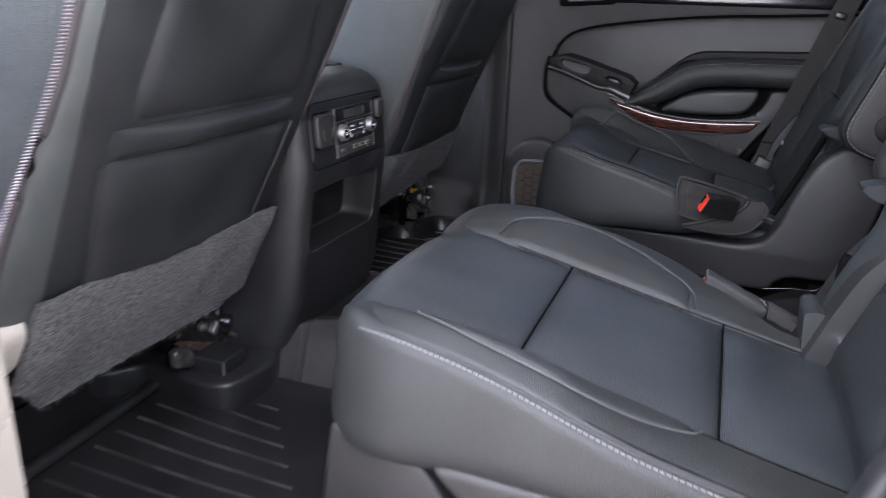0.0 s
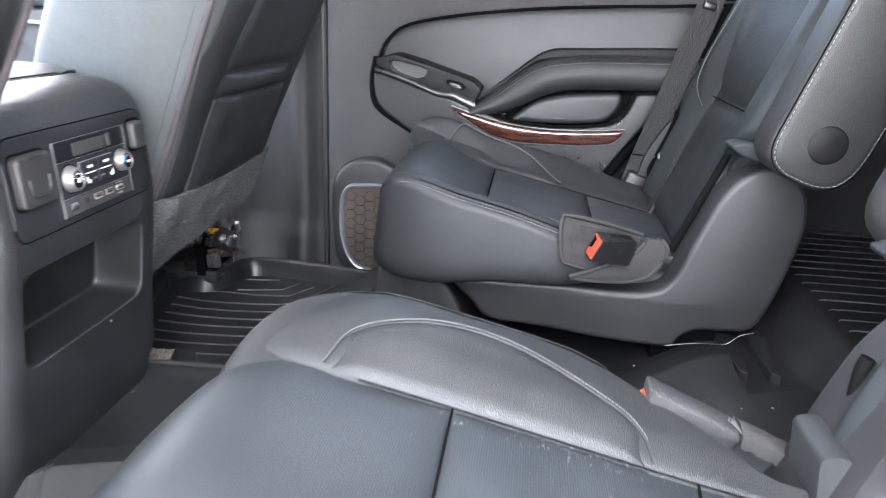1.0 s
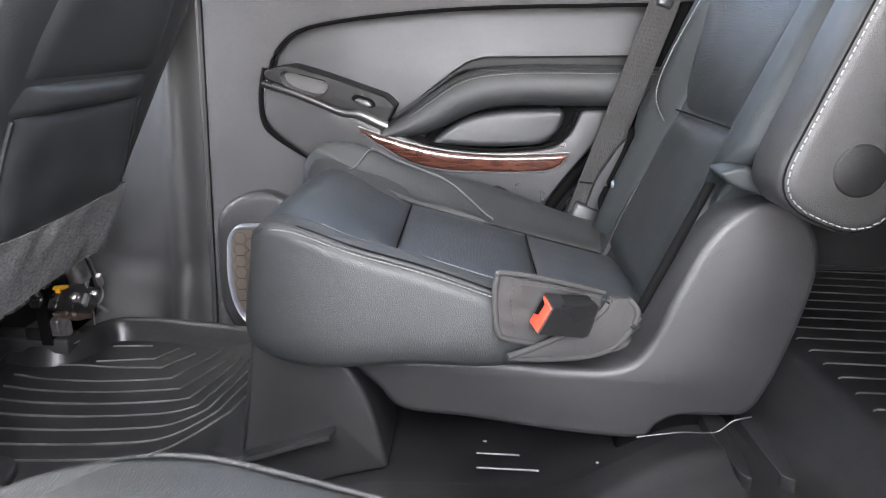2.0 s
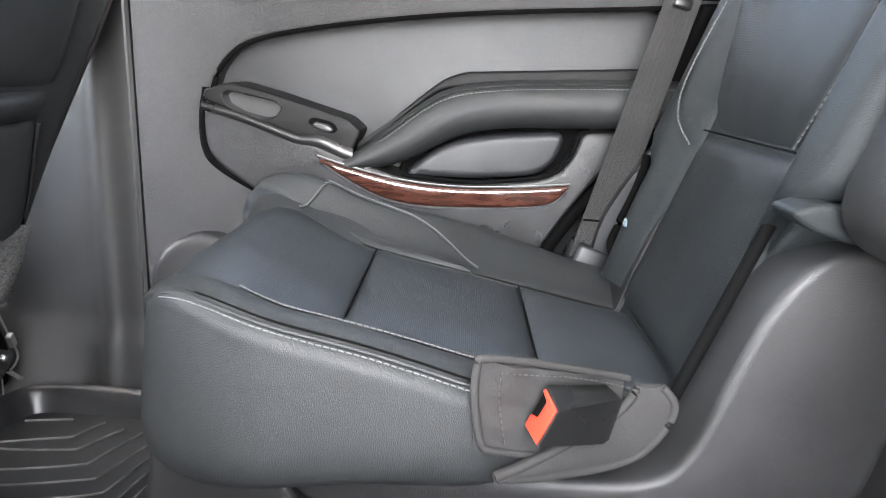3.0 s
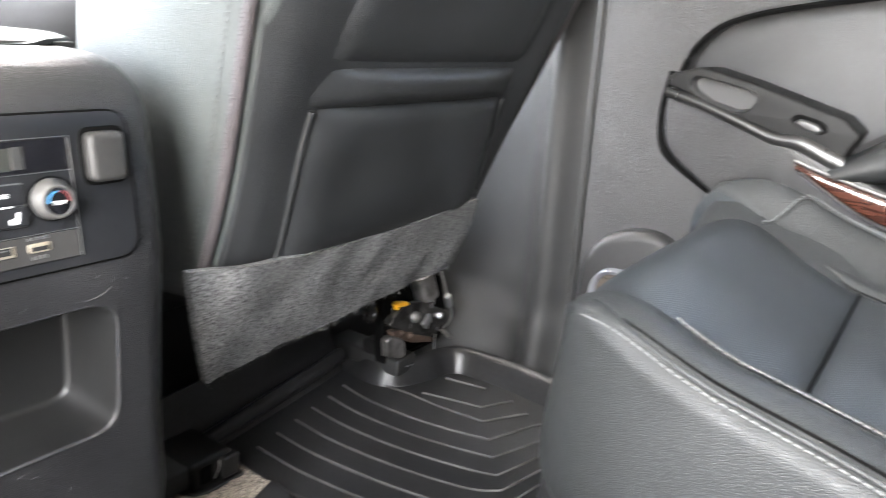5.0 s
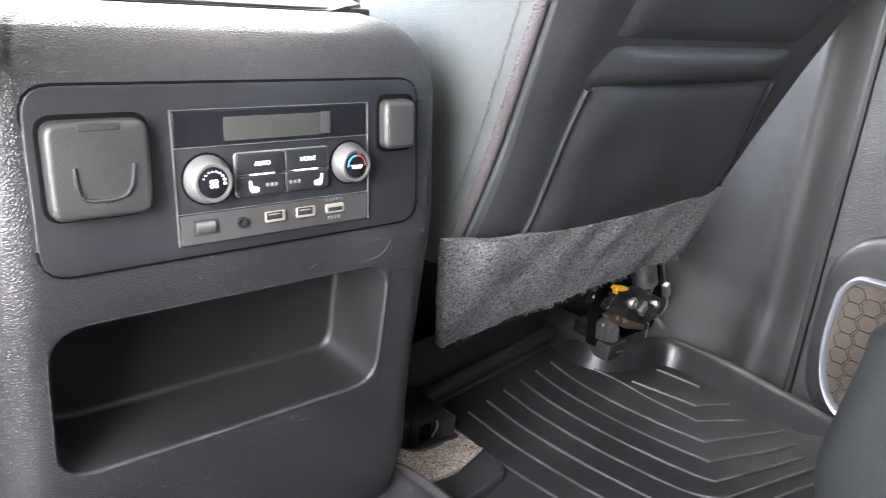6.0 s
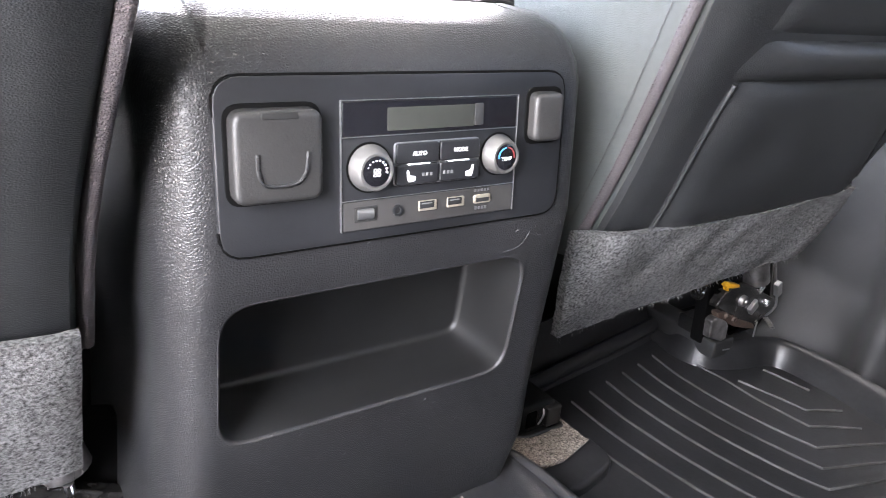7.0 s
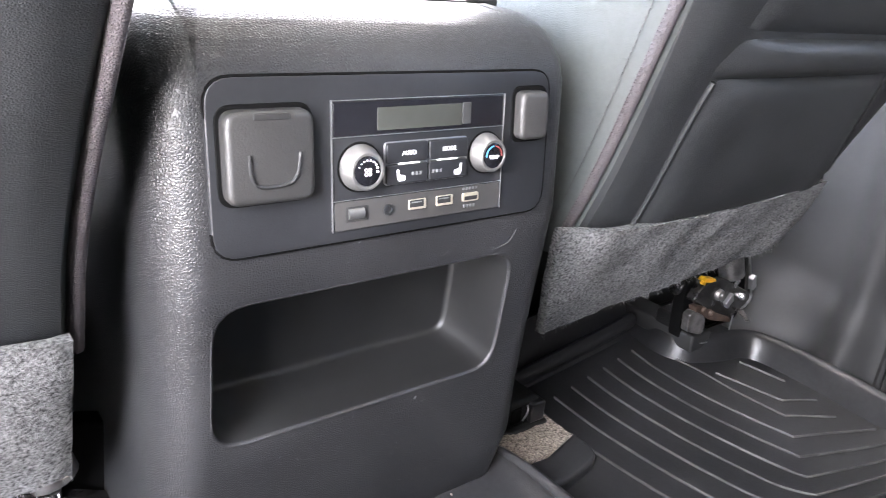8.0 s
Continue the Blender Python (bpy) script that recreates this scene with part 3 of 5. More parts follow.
def face(lo, hi, d0, d1, r=0.002, corner=0.006):
    return slab(rounded([(lo[0], lo[1]), (hi[0], lo[1]), (hi[0], hi[1]), (lo[0], hi[1])], corner), on_console, d0, d1, r)


# open bin: rounded shell let into the face, with a raised rim
hole_line = rounded([(BIN_Y[0], BIN_Z[0]), (BIN_Y[1], BIN_Z[0]), (BIN_Y[1], BIN_Z[1]), (BIN_Y[0], BIN_Z[1])], 0.024)
mid_y, mid_z = (BIN_Y[0] + BIN_Y[1]) / 2, (BIN_Z[0] + BIN_Z[1]) / 2
half_y, half_z = (BIN_Y[1] - BIN_Y[0]) / 2 + 0.0006, (BIN_Z[1] - BIN_Z[0]) / 2 + 0.0006


def square(q):
    f = max(abs(q.x - mid_y) / half_y, abs(q.y - mid_z) / half_z)
    return (mid_y + (q.x - mid_y) / f, mid_z + (q.y - mid_z) / f)


border = [(console_x(square(q)[1]) + 0.0006, *square(q)) for q in hole_line]
lips = [[(console_x(q.y) + d, q.x, q.y) for q in inset(hole_line, i)] for d, i in ((0.0010, 0.0), (0.0002, 0.0012), (-0.0020, 0.0016), (-0.030, 0.003), (-0.058, 0.006), (-0.062, 0.008), (-0.063, 0.011))]
part("bin_rim", rings([border] + lips[:3], False), CONSOLE, console)
# bin interior, coloured darker than the console to hold its shade
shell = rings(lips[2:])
part("bin_shell", (shell[0], [f for f in shell[1] if len(f) == 4 or min(f) >= len(hole_line)]), BIN_SHADED, console, "open storage bin with its shade put in the colour")
panel = part("rear_panel", face((1.0360, 0.3438), (1.2860, 0.4450), -0.004, 0.0025, 0.0012, 0.016), PANEL, console, "matte black control panel")
part("panel_edge", tube([on_console(p.x, p.y, 0.0012) for p in rounded([(1.0360, 0.3438), (1.2860, 0.3438), (1.2860, 0.4450), (1.0360, 0.4450)], 0.016)] + [on_console(1.0520, 0.3438, 0.0012)], 0.0012, 6), SEAM_BLACK, panel)
# socket cover
cover = part("socket_cover", face((1.0430, 0.3765), (1.0955, 0.428), 0.002, 0.0125, 0.004, 0.008), COVER_RUBBER, console, "square rubbery socket cover")
part("cover_frame", face((1.0405, 0.3740), (1.0980, 0.4305), 0.001, 0.0034, 0.0006, 0.010), SEAM_BLACK, cover)
part("finger_groove", tube(spline([on_console(1.056, 0.405, 0.0125), on_console(1.0565, 0.393, 0.0130), on_console(1.061, 0.3875, 0.0130), on_console(1.077, 0.3875, 0.0130), on_console(1.0835, 0.393, 0.0130), on_console(1.086, 0.405, 0.0125)], 6), 0.0011, 6), PLASTIC, cover)
part("hinge_slot", face((1.059, 0.4235), (1.080, 0.427), 0.008, 0.0131, 0.0004, 0.0006), DARK, cover)
plug = part("port_cover", face((1.253, 0.399), (1.279, 0.432), 0.002, 0.012, 0.004, 0.006), WORN_RUBBER, console, "worn rubber port cover")
part("cover_frame", face((1.2505, 0.3960), (1.2830, 0.4350), 0.001, 0.0034, 0.0006, 0.008), SEAM_BLACK, plug)
# climate unit
unit = part("climate_unit", face((1.110, 0.351), (1.243, 0.4305), 0.0, 0.0034, 0.0005, 0.001), PANEL, console, "black rear climate control unit")
part("display_band", face((1.1110, 0.4095), (1.2415, 0.4295), 0.002, 0.0040, 0.0004, 0.001), GLOSS, unit, "glossy black display band")
part("display", face((1.141, 0.4115), (1.206, 0.4255), 0.003, 0.0044, 0.0002, 0.0008), SCREEN, unit, "grey switched-off display")
part("display_end", face((1.2065, 0.4120), (1.2135, 0.4260), 0.003, 0.0045, 0.0003, 0.001), CUP, unit)
for lo, hi in (((1.110, 0.4086), (1.243, 0.4090)), ((1.110, 0.3701), (1.243, 0.3705)), ((1.1098, 0.351), (1.1103, 0.4305)), ((1.2427, 0.351), (1.2431, 0.4305)), ((1.110, 0.4301), (1.243, 0.4305))):
    part("unit_line", face(lo, hi, 0.002, 0.0042, 0.0001, 0.0001), SATIN, unit)
part("port_strip", face((1.1112, 0.3515), (1.2415, 0.3695), 0.002, 0.0040, 0.0003, 0.001), material("port_strip_black", (0.030, 0.029, 0.028), 0.5), unit)
keys = part("button_block", face((1.146, 0.3765), (1.2115, 0.4040), 0.002, 0.0042, 0.0006, 0.003), SATIN, unit, "silver-rimmed button block")
for a, b in ((1.1470, 1.1783), (1.1793, 1.2107)):
    for lo, hi in ((0.3773, 0.3898), (0.3908, 0.4033)):
        part("button", face((a, lo), (b, hi), 0.003, 0.0062, 0.0008, 0.0016), PANEL, keys)
part("indicator", face((1.1555, 0.3898), (1.1715, 0.3908), 0.003, 0.0064, 0.0001, 0.0003), WHITE, keys)
part("indicator", face((1.1860, 0.3898), (1.2020, 0.3908), 0.003, 0.0064, 0.0001, 0.0003), WHITE, keys)


def lettering(word, y, z, size, d, mat, parent, name="lettering"):
    curve = bpy.data.curves.new(name, "FONT")
    curve.body, curve.size, curve.align_x, curve.align_y, curve.extrude = word, size, "CENTER", "CENTER", 0.0001
    curve.offset = size * 0.02
    tmp = new("tmp", curve)
    mesh = bpy.data.meshes.new_from_object(tmp)
    bpy.data.objects.remove(tmp)
    shape = ([on_console(y + v.co.x, z + v.co.y, d + v.co.z) for v in mesh.vertices], [tuple(p.vertices) for p in mesh.polygons])
    return part(name, shape, mat, parent)


lettering("AUTO", 1.1635, 0.3968, 0.0038, 0.0064, WHITE, keys)
lettering("MODE", 1.1950, 0.3972, 0.0038, 0.0064, WHITE, keys)
for y in (1.1695, 1.1855):
    for k in range(3):
        part("small_mark", face((y - 0.004 + 0.003 * k, 0.3822), (y - 0.0022 + 0.003 * k, 0.3844), 0.004, 0.0064, 0.0001, 0.0003), THREAD, keys)
for y, m in ((1.1575, 1), (1.2025, -1)):
    part("seat_symbol", slab(rounded([(y - m * 0.0035, 0.3868), (y - m * 0.0018, 0.3870), (y - m * 0.0012, 0.3835), (y + m * 0.0032, 0.3825), (y + m * 0.0030, 0.3795), (y - m * 0.0018, 0.3790), (y - m * 0.0030, 0.3815)], 0.0008, 3), on_console, 0.004, 0.0064, 0.0001), WHITE, keys)


def knob(y, z, r, name):
    k = part(name, turned([(r * 1.10, 0.002), (r * 1.10, 0.0052), (r * 1.06, 0.0064), (r * 0.93, 0.0124), (r * 0.86, 0.0138), (r * 0.74, 0.0138), (r * 0.70, 0.0126), (0.0001, 0.0126)], lambda a, b, h: on_console(y + a, z + b, h), 36), KNOB, unit, "satin silver rotary knob")
    part("knob_gap", turned([(r * 1.20, 0.002), (r * 1.20, 0.0039), (0.0001, 0.0039)], lambda a, b, h: on_console(y + a, z + b, h), 36), SEAM_BLACK, k)
    part("knob_face", turned([(r * 0.70, 0.012), (r * 0.69, 0.0134), (r * 0.66, 0.0136), (0.0001, 0.0136)], lambda a, b, h: on_console(y + a, z + b, h), 32), GLOSS, k, "black knob face")
    return k


fan = knob(1.1290, 0.3900, 0.0130, "fan_knob")
for k in range(9):
    a = radians(155 - 20 * k)
    rr = 0.0067
    part("fan_mark", turned([(0.0004 + 0.00006 * k, 0.0130), (0.0004 + 0.00006 * k, 0.0139), (0.0001, 0.0139)], lambda p, q, h, a=a: on_console(1.1290 + rr * math.cos(a) + p, 0.3900 + rr * math.sin(a) + q, h), 8), WHITE, fan)
for k in range(4):
    a = radians(45 + 90 * k)
    loop = [on_console(1.1290 + 0.0018 * math.cos(a) + 0.0010 * math.cos(q / 10 * math.tau), 0.3895 + 0.0018 * math.sin(a) + 0.0010 * math.sin(q / 10 * math.tau), 0.0137) for q in range(11)]
    part("fan_blade", tube(loop, 0.0003, 5), WHITE, fan)
temp = knob(1.2275, 0.3915, 0.0122, "temperature_knob")
lettering("TEMP", 1.2275, 0.3905, 0.0036, 0.0137, WHITE, temp)
part("blue_arc", tube([on_console(1.2275 + 0.0066 * math.cos(radians(a)), 0.3915 + 0.0066 * math.sin(radians(a)), 0.0138) for a in range(185, 94, -10)], 0.0006, 5), BLUE, temp)
part("red_arc", tube([on_console(1.2275 + 0.0066 * math.cos(radians(a)), 0.3915 + 0.0066 * math.sin(radians(a)), 0.0138) for a in range(85, -6, -10)], 0.0005, 5), RED_PRINT, temp)
# thumbwheel, sockets
part("wheel_slot", face((1.1185, 0.3565), (1.1345, 0.3660), 0.003, 0.0044, 0.0003, 0.001), DARK, unit)
part("thumbwheel", tube([on_console(1.1205, 0.3612, 0.0020), on_console(1.1315, 0.3612, 0.0020)], 0.0042, 18), SATIN, unit, "ribbed grey thumbwheel")
part("aux_socket", turned([(0.0036, 0.003), (0.0036, 0.0052), (0.0022, 0.0054), (0.0018, 0.0030), (0.0001, 0.003)], lambda a, b, h: on_console(1.149 + a, 0.3612 + b, h), 20), PANEL, unit)
part("socket_hole", turned([(0.0019, 0.003), (0.0019, 0.0045), (0.0001, 0.0045)], lambda a, b, h: on_console(1.149 + a, 0.3612 + b, h), 16), DARK, unit)
for y in (1.1715, 1.1935):
    socket = part("usb_socket", face((y - 0.0068, 0.3588), (y + 0.0068, 0.3655), 0.003, 0.0052, 0.0004, 0.0008), material("tinned_metal", (0.46, 0.41, 0.33), 0.35, metal=0.7), unit, "metal-rimmed usb socket")
    part("socket_hole", face((y - 0.0064, 0.3606), (y + 0.0046, 0.3652), 0.004, 0.0054, 0.0001, 0.0003), DARK, socket)
    part("socket_tongue", face((y - 0.0052, 0.3634), (y + 0.0030, 0.3643), 0.004, 0.0056, 0.0001, 0.0002), THREAD, socket)
socket = part("video_socket", face((1.2085, 0.3590), (1.2225, 0.3650), 0.003, 0.0052, 0.0004, 0.0015), material("tinned_metal", (0.46, 0.41, 0.33), 0.35, metal=0.7), unit, "metal-rimmed video socket")
part("socket_hole", face((1.2100, 0.3602), (1.2210, 0.3628), 0.004, 0.0054, 0.0001, 0.0003), DARK, socket)
for k in range(5):
    part("small_mark", face((1.2090 + 0.0027 * k, 0.3670), (1.2108 + 0.0027 * k, 0.3688), 0.003, 0.0043, 0.0001, 0.0002), SATIN, unit)
for k in range(4):
    part("small_mark", face((1.2100 + 0.0027 * k, 0.3545), (1.2118 + 0.0027 * k, 0.3568), 0.003, 0.0043, 0.0001, 0.0002), SATIN, unit)
# lid of the armrest
lid_loops = []
for k in range(22):
    x = lerp(-0.650, -1.25, k / 21)
    d = -0.650 - x
    rr = 0.030
    e = rr - math.sqrt(max(0, rr * rr - max(0, rr - d) ** 2)) if d < rr else 0
    zt = 0.494 - e * 0.4
    w = 0.146 - e
    lid_loops.append([(x, p.x, p.y) for p in rounded([(CY - w, 0.4835), (CY + w, 0.4835), (CY + w + 0.001, 0.4885), (CY + w - 0.02, zt), (CY - w + 0.02, zt), (CY - w - 0.001, 0.4885)], [0.002, 0.002, 0.004, 0.02, 0.02, 0.004], 4)])
part("armrest_lid", rings(lid_loops), LEATHER, console, "padded leather armrest lid")
part("lid_gap", box((-1.25, CY - 0.140, 0.476), (-0.655, CY + 0.140, 0.486), 0.002), DARK, console)
# scuffs along the bin and the face
rng = random.Random(5)
for k in range(34):
    y, z = rng.uniform(1.04, 1.30), rng.choice((rng.uniform(0.316, 0.342), rng.uniform(0.13, 0.203), rng.uniform(0.05, 0.2)))
    n = rng.uniform(0.0008, 0.005) * (0.4 if k % 3 else 1)
    part("scuff", tube([on_console(y, z, 0.0002), on_console(y + n, z + rng.uniform(-0.003, 0.003), 0.0002)], rng.uniform(0.00012, 0.00024), 4), THREAD, console)
part("scuff", tube(spline([on_console(1.245, 0.316, 0.0004), on_console(1.256, 0.318, 0.0004), on_console(1.262, 0.322, 0.0004), on_console(1.266, 0.330, 0.0004)], 4), 0.00025, 4), DARK_THREAD, console)

# ---- front seats ----
def front_back_x(z):
    return -0.606 + 0.44 * (z - 0.29) - 0.25 * max(0, z - 0.55) ** 2


def front_seat(sg):
    yc = MID + sg * 0.415
    seat = thing("front_seat", (-0.85, yc, 0.0), "black leather front seat with rear map pocket and carpet flap", "seat", "front seats")

    def Y(w):
        return yc + sg * w

    def half(z, side=-1):
        """The driver's seat is broader low down on its door side."""
        if sg < 0 and side > 0:
            return 0.249 - 0.032 * smooth(0.34, 0.56, z)
        return 0.210 + 0.030 * smooth(0.32, 0.60, z)
    loops = []
    for i in range(22):
        z = lerp(0.265, 1.0, i / 21)
        h, g, x = half(z), half(z, 1), front_back_x(z)
        out = rounded([(x - 0.24, -h - 0.010), (x - 0.10, -h - 0.022), (x - 0.012, -h), (x, -h + 0.02), (x + 0.004, 0), (x, g - 0.02), (x - 0.012, g), (x - 0.10, g + 0.022), (x - 0.24, g + 0.010), (x - 0.20, 0)], [0.03, 0.06, 0.012, 0.02, 0.2, 0.02, 0.012, 0.06, 0.03, 0.1], 4)
        loops.append([(p.x, Y(p.y), z) for p in out])
    part("backrest", rings(loops), GREY_LEATHER, seat, "grey leather sides of the backrest")

    def back(w, z, d):
        return (front_back_x(z) + 0.006 + d - 0.012 * smooth(0.19, 0.24, abs(w)), Y(w), z)

    def puffed(w0, w1, z0, z1, h=0.006, base=0.0, power=8, nu=24, nv=18, fold=0.0):
        def fn(u, v):
            z = lerp(z0, z1, v)
            w = lerp(w0(z) if callable(w0) else w0, w1(z) if callable(w1) else w1, u)
            e = (1 - abs(2 * u - 1) ** power) * (1 - abs(2 * v - 1) ** power)
            crease = fold * noise.noise((w * 9 + sg, z * 13, 2.0 + sg)) * e
            return back(w, z, base + h * e - 0.004 * (1 - e) + crease)
        return pad(fn, nu, nv, (-0.010, 0, 0))
    part("back_cover", puffed(lambda z: -half(z) + 0.008, lambda z: 0.197 if sg < 0 else half(z) - 0.008, 0.275, 0.99, 0.001, 0.0, 14, 30, 24), BACK_LEATHER, seat, "black leather seatback cover")

    def left_edge(z):
        return -0.148 - 0.016 * smooth(0.29, 0.44, z)

    def right_edge(z):
        return 0.178 - 0.045 * smooth(0.29, 0.47, z) if sg > 0 else 0.153 + 0.014 * smooth(0.29, 0.44, z)
    part("map_pocket", puffed(left_edge, right_edge, 0.283, 0.445, 0.012, 0.003, 10, 30, 20, 0.006), BACK_LEATHER, seat, "black leather map pocket")
    for edge in (left_edge, right_edge):
        part("pocket_piping", tube([back(edge(z), z, 0.0035) for z in [lerp(0.295, 0.440, k / 16) for k in range(17)]], 0.0024, 6), BACK_LEATHER, seat)
    part("pocket_band", puffed(lambda z: -0.172 + 0.012 * smooth(0.445, 0.475, z), 0.140 if sg > 0 else 0.166, 0.441, 0.476, 0.016, 0.004, 3, 30, 12, 0.004), BACK_LEATHER, seat, "gathered elastic pocket edge")
    part("upper_panel", puffed(lambda z: -0.165 + 0.055 * smooth(0.47, 0.70, z), lambda z: 0.150 - 0.02 * smooth(0.47, 0.7, z), 0.474, 0.97, 0.007, 0.002, 18, 24, 24), BACK_LEATHER, seat)

    def flap(u, v):
        if sg > 0:
            w = lerp(lerp(-0.190, -0.243, v), lerp(0.223, 0.172, v), u)
            low, high = 0.166 + 0.040 * u ** 0.9, 0.306 - 0.012 * math.sin(math.pi * u) + 0.005 * u
        else:
            w = lerp(-0.205, 0.210, u)
            low, high = 0.152 + 0.012 * smooth(0.22, 0.0, u) + 0.035 * smooth(0.90, 1.0, u), 0.302 + 0.004 * math.sin(u * 9)
        low += 0.004 * noise.noise((w * 16, 3.1 * sg, 0)) + 0.004 * noise.noise((w * 90, 1.1 * sg, 0))
        z = lerp(low, high, v)
        return back(w, z, 0.014 + 0.004 * noise.noise((w * 20, z * 20, 7)) + 0.0012 * noise.noise((w * 300, z * 300, 7)) - 0.008 * (1 - v))
    part("carpet_flap", pad(flap, 140, 40, (-0.010, 0, 0)), CARPET, seat, "grey carpet flap")
    hair = []
    rg = random.Random(3)
    for k in range(500):
        u = rg.random()
        v = rg.choice((0.0, 0.0, rg.random(), 1.0)) if k % 3 else rg.random()
        p = Vector(flap(u, v))
        q = p + Vector((rg.uniform(0.0008, 0.003), rg.uniform(-0.002, 0.002), rg.uniform(-0.003, 0.002) - (0.002 if v == 0 else 0)))
        hair.append(tube([p, q], 0.00018, 3))
    tagged(part("carpet_fuzz", join(*hair), CARPET, seat), kind="stuff")
    for side in (-1, 1):
        line = [(front_back_x(z) - 0.012, Y(side * (half(z, side) + 0.002)), z) for z in [lerp(0.275, 0.99, k / 24) for k in range(25)]]
        zipper = part("zipper", tube(line, 0.0065 if sg < 0 and side > 0 else 0.0050, 8), ZIPPER, seat, "dark zipper tape")
        teeth = [tube([(p.x - 0.003, p.y + sg * side * (0.0060 if sg < 0 and side > 0 else 0.0042), p.z), (p.x + 0.004, p.y + sg * side * (0.0052 if sg < 0 and side > 0 else 0.0034), p.z + 0.001)], 0.0010, 4) for p, t in along(line, 0.0034)]
        part("zipper_teeth", join(*teeth), ZIP_TEETH if sg < 0 and side > 0 else ZIPPER, zipper)
        part("side_stitching", stitches([(p[0] - 0.016, p[1] + sg * side * 0.0058, p[2]) for p in line], 0.004, 0.002, 0.0007), DARK_THREAD, seat)
    part("cushion", box((-1.25, yc - 0.25, 0.17), (-0.80, yc + 0.25, 0.30), 0.04), LEATHER, seat)
    part("base", box((-1.20, yc - 0.17, 0.03), (-0.86, yc + 0.17, 0.175), 0.01), DARK, seat)
    for w in (-0.20, 0.20):
        part("seat_rail", box((-1.25, Y(w) - 0.022, 0.018), (-0.70, Y(w) + 0.022, 0.045), 0.004), DARK, seat, "black steel seat rail")
    # latch and recliner hardware at the rail ends
    base_y = 1.590 if sg > 0 else 0.702

    def M(dy):
        return base_y + dy

    def mx(dy, z, d):
        return (-0.700 + d, M(dy), z)

    def disc(name, dy, z, r, d, mat, label=""):
        return part(name, turned([(r, d - 0.006), (r, d), (r * 0.8, d + 0.002), (r * 0.55, d + 0.0015), (r * 0.45, d - 0.001), (0.0001, d - 0.001)], lambda a, q, h: mx(dy + a, z + q, h), 16), mat, mech, label)
    # bracket in near-black, so its side keeps the shade under the seat
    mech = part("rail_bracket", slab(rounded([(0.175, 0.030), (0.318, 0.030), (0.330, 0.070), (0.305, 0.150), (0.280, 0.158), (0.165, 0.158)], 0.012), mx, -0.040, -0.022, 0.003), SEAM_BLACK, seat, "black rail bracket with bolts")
    part("bracket_rim", tube(spline([mx(0.303, 0.150, -0.018), mx(0.318, 0.110, -0.016), mx(0.333, 0.072, -0.014), mx(0.322, 0.060, -0.012), mx(0.308, 0.056, -0.012)], 5), 0.0018, 6), SATIN, mech, "bright bracket edge")
    part("latch_plate", slab(rounded([(0.158, 0.105), (0.171, 0.124), (0.196, 0.132), (0.234, 0.123), (0.300, 0.090), (0.306, 0.080), (0.284, 0.064), (0.258, 0.054), (0.210, 0.074)], 0.006), mx, -0.014, 0.0, 0.003), OILY, mech, "oily steel latch plate")
    part("rusty_edge", slab(rounded([(0.160, 0.098), (0.176, 0.096), (0.212, 0.078), (0.256, 0.060), (0.262, 0.050), (0.208, 0.066), (0.164, 0.088)], 0.003), mx, -0.008, 0.003, 0.0015), RUST, mech, "rusty plate edge")
    disc("bushing", 0.121, 0.134, 0.0125, -0.004, OILY)
    disc("bolt", 0.214, 0.105, 0.0085, 0.004, STEEL, "steel bolt head")
    disc("bolt", 0.271, 0.091, 0.0055, 0.006, CHROME, "bright bolt head")
    disc("rivet", 0.180, 0.090, 0.0042, 0.004, RUST)
    disc("rivet", 0.201, 0.080, 0.0048, 0.004, RUST)
    part("peg", tube([mx(0.257, 0.108, -0.004), mx(0.256, 0.120, 0.0)], 0.0050, 10), CHROME, mech, "bright peg")
    part("sleeve", tube([mx(0.258, 0.122, -0.012), mx(0.246, 0.160, -0.016)], 0.019, 16), STEEL, mech, "grey steel sleeve")
    part("fold", slab(rounded([(0.232, 0.088), (0.246, 0.102), (0.252, 0.090), (0.240, 0.078)], 0.002), mx, 0.0, 0.006, 0.002), SATIN, mech)
    part("clip_leaf", slab(rounded([(0.296, 0.112), (0.304, 0.118), (0.312, 0.098), (0.304, 0.092)], 0.002), mx, -0.006, 0.002, 0.001), SATIN, mech)
    part("return_spring", tube([mx(0.276 + 0.0007 * k + 0.004 * math.cos(k * 0.9), 0.068 - 0.0006 * k, 0.006 + 0.004 * math.sin(k * 0.9)) for k in range(40)], 0.0009, 5), STEEL, mech, "dark coil spring")
    part("strap", slab(rounded([(0.141, 0.092), (0.150, 0.096), (0.176, 0.084), (0.182, 0.076), (0.184, 0.056), (0.174, 0.054), (0.144, 0.066)], 0.003), mx, -0.002, 0.010, 0.003), STEEL, mech, "bent grey strap")
    # added dark block that stands for the shade under the seat
    part("underseat_shade", box((-0.95, M(0.05), 0.012), (-0.835, M(0.325), 0.20), 0.006), DARK, mech, "dark box put in for the shade under the seat")
    part("rail_end", box((-0.770, M(0.178), 0.030), (-0.722, M(0.272), 0.062), 0.005), CAP_BLACK, mech, "black rail end")
    part("rail_lip", tube([mx(0.198, 0.030, 0.0), mx(0.262, 0.022, 0.0), mx(0.268, 0.034, 0.0), mx(0.272, 0.058, -0.002)], 0.0012, 5), SATIN, mech)
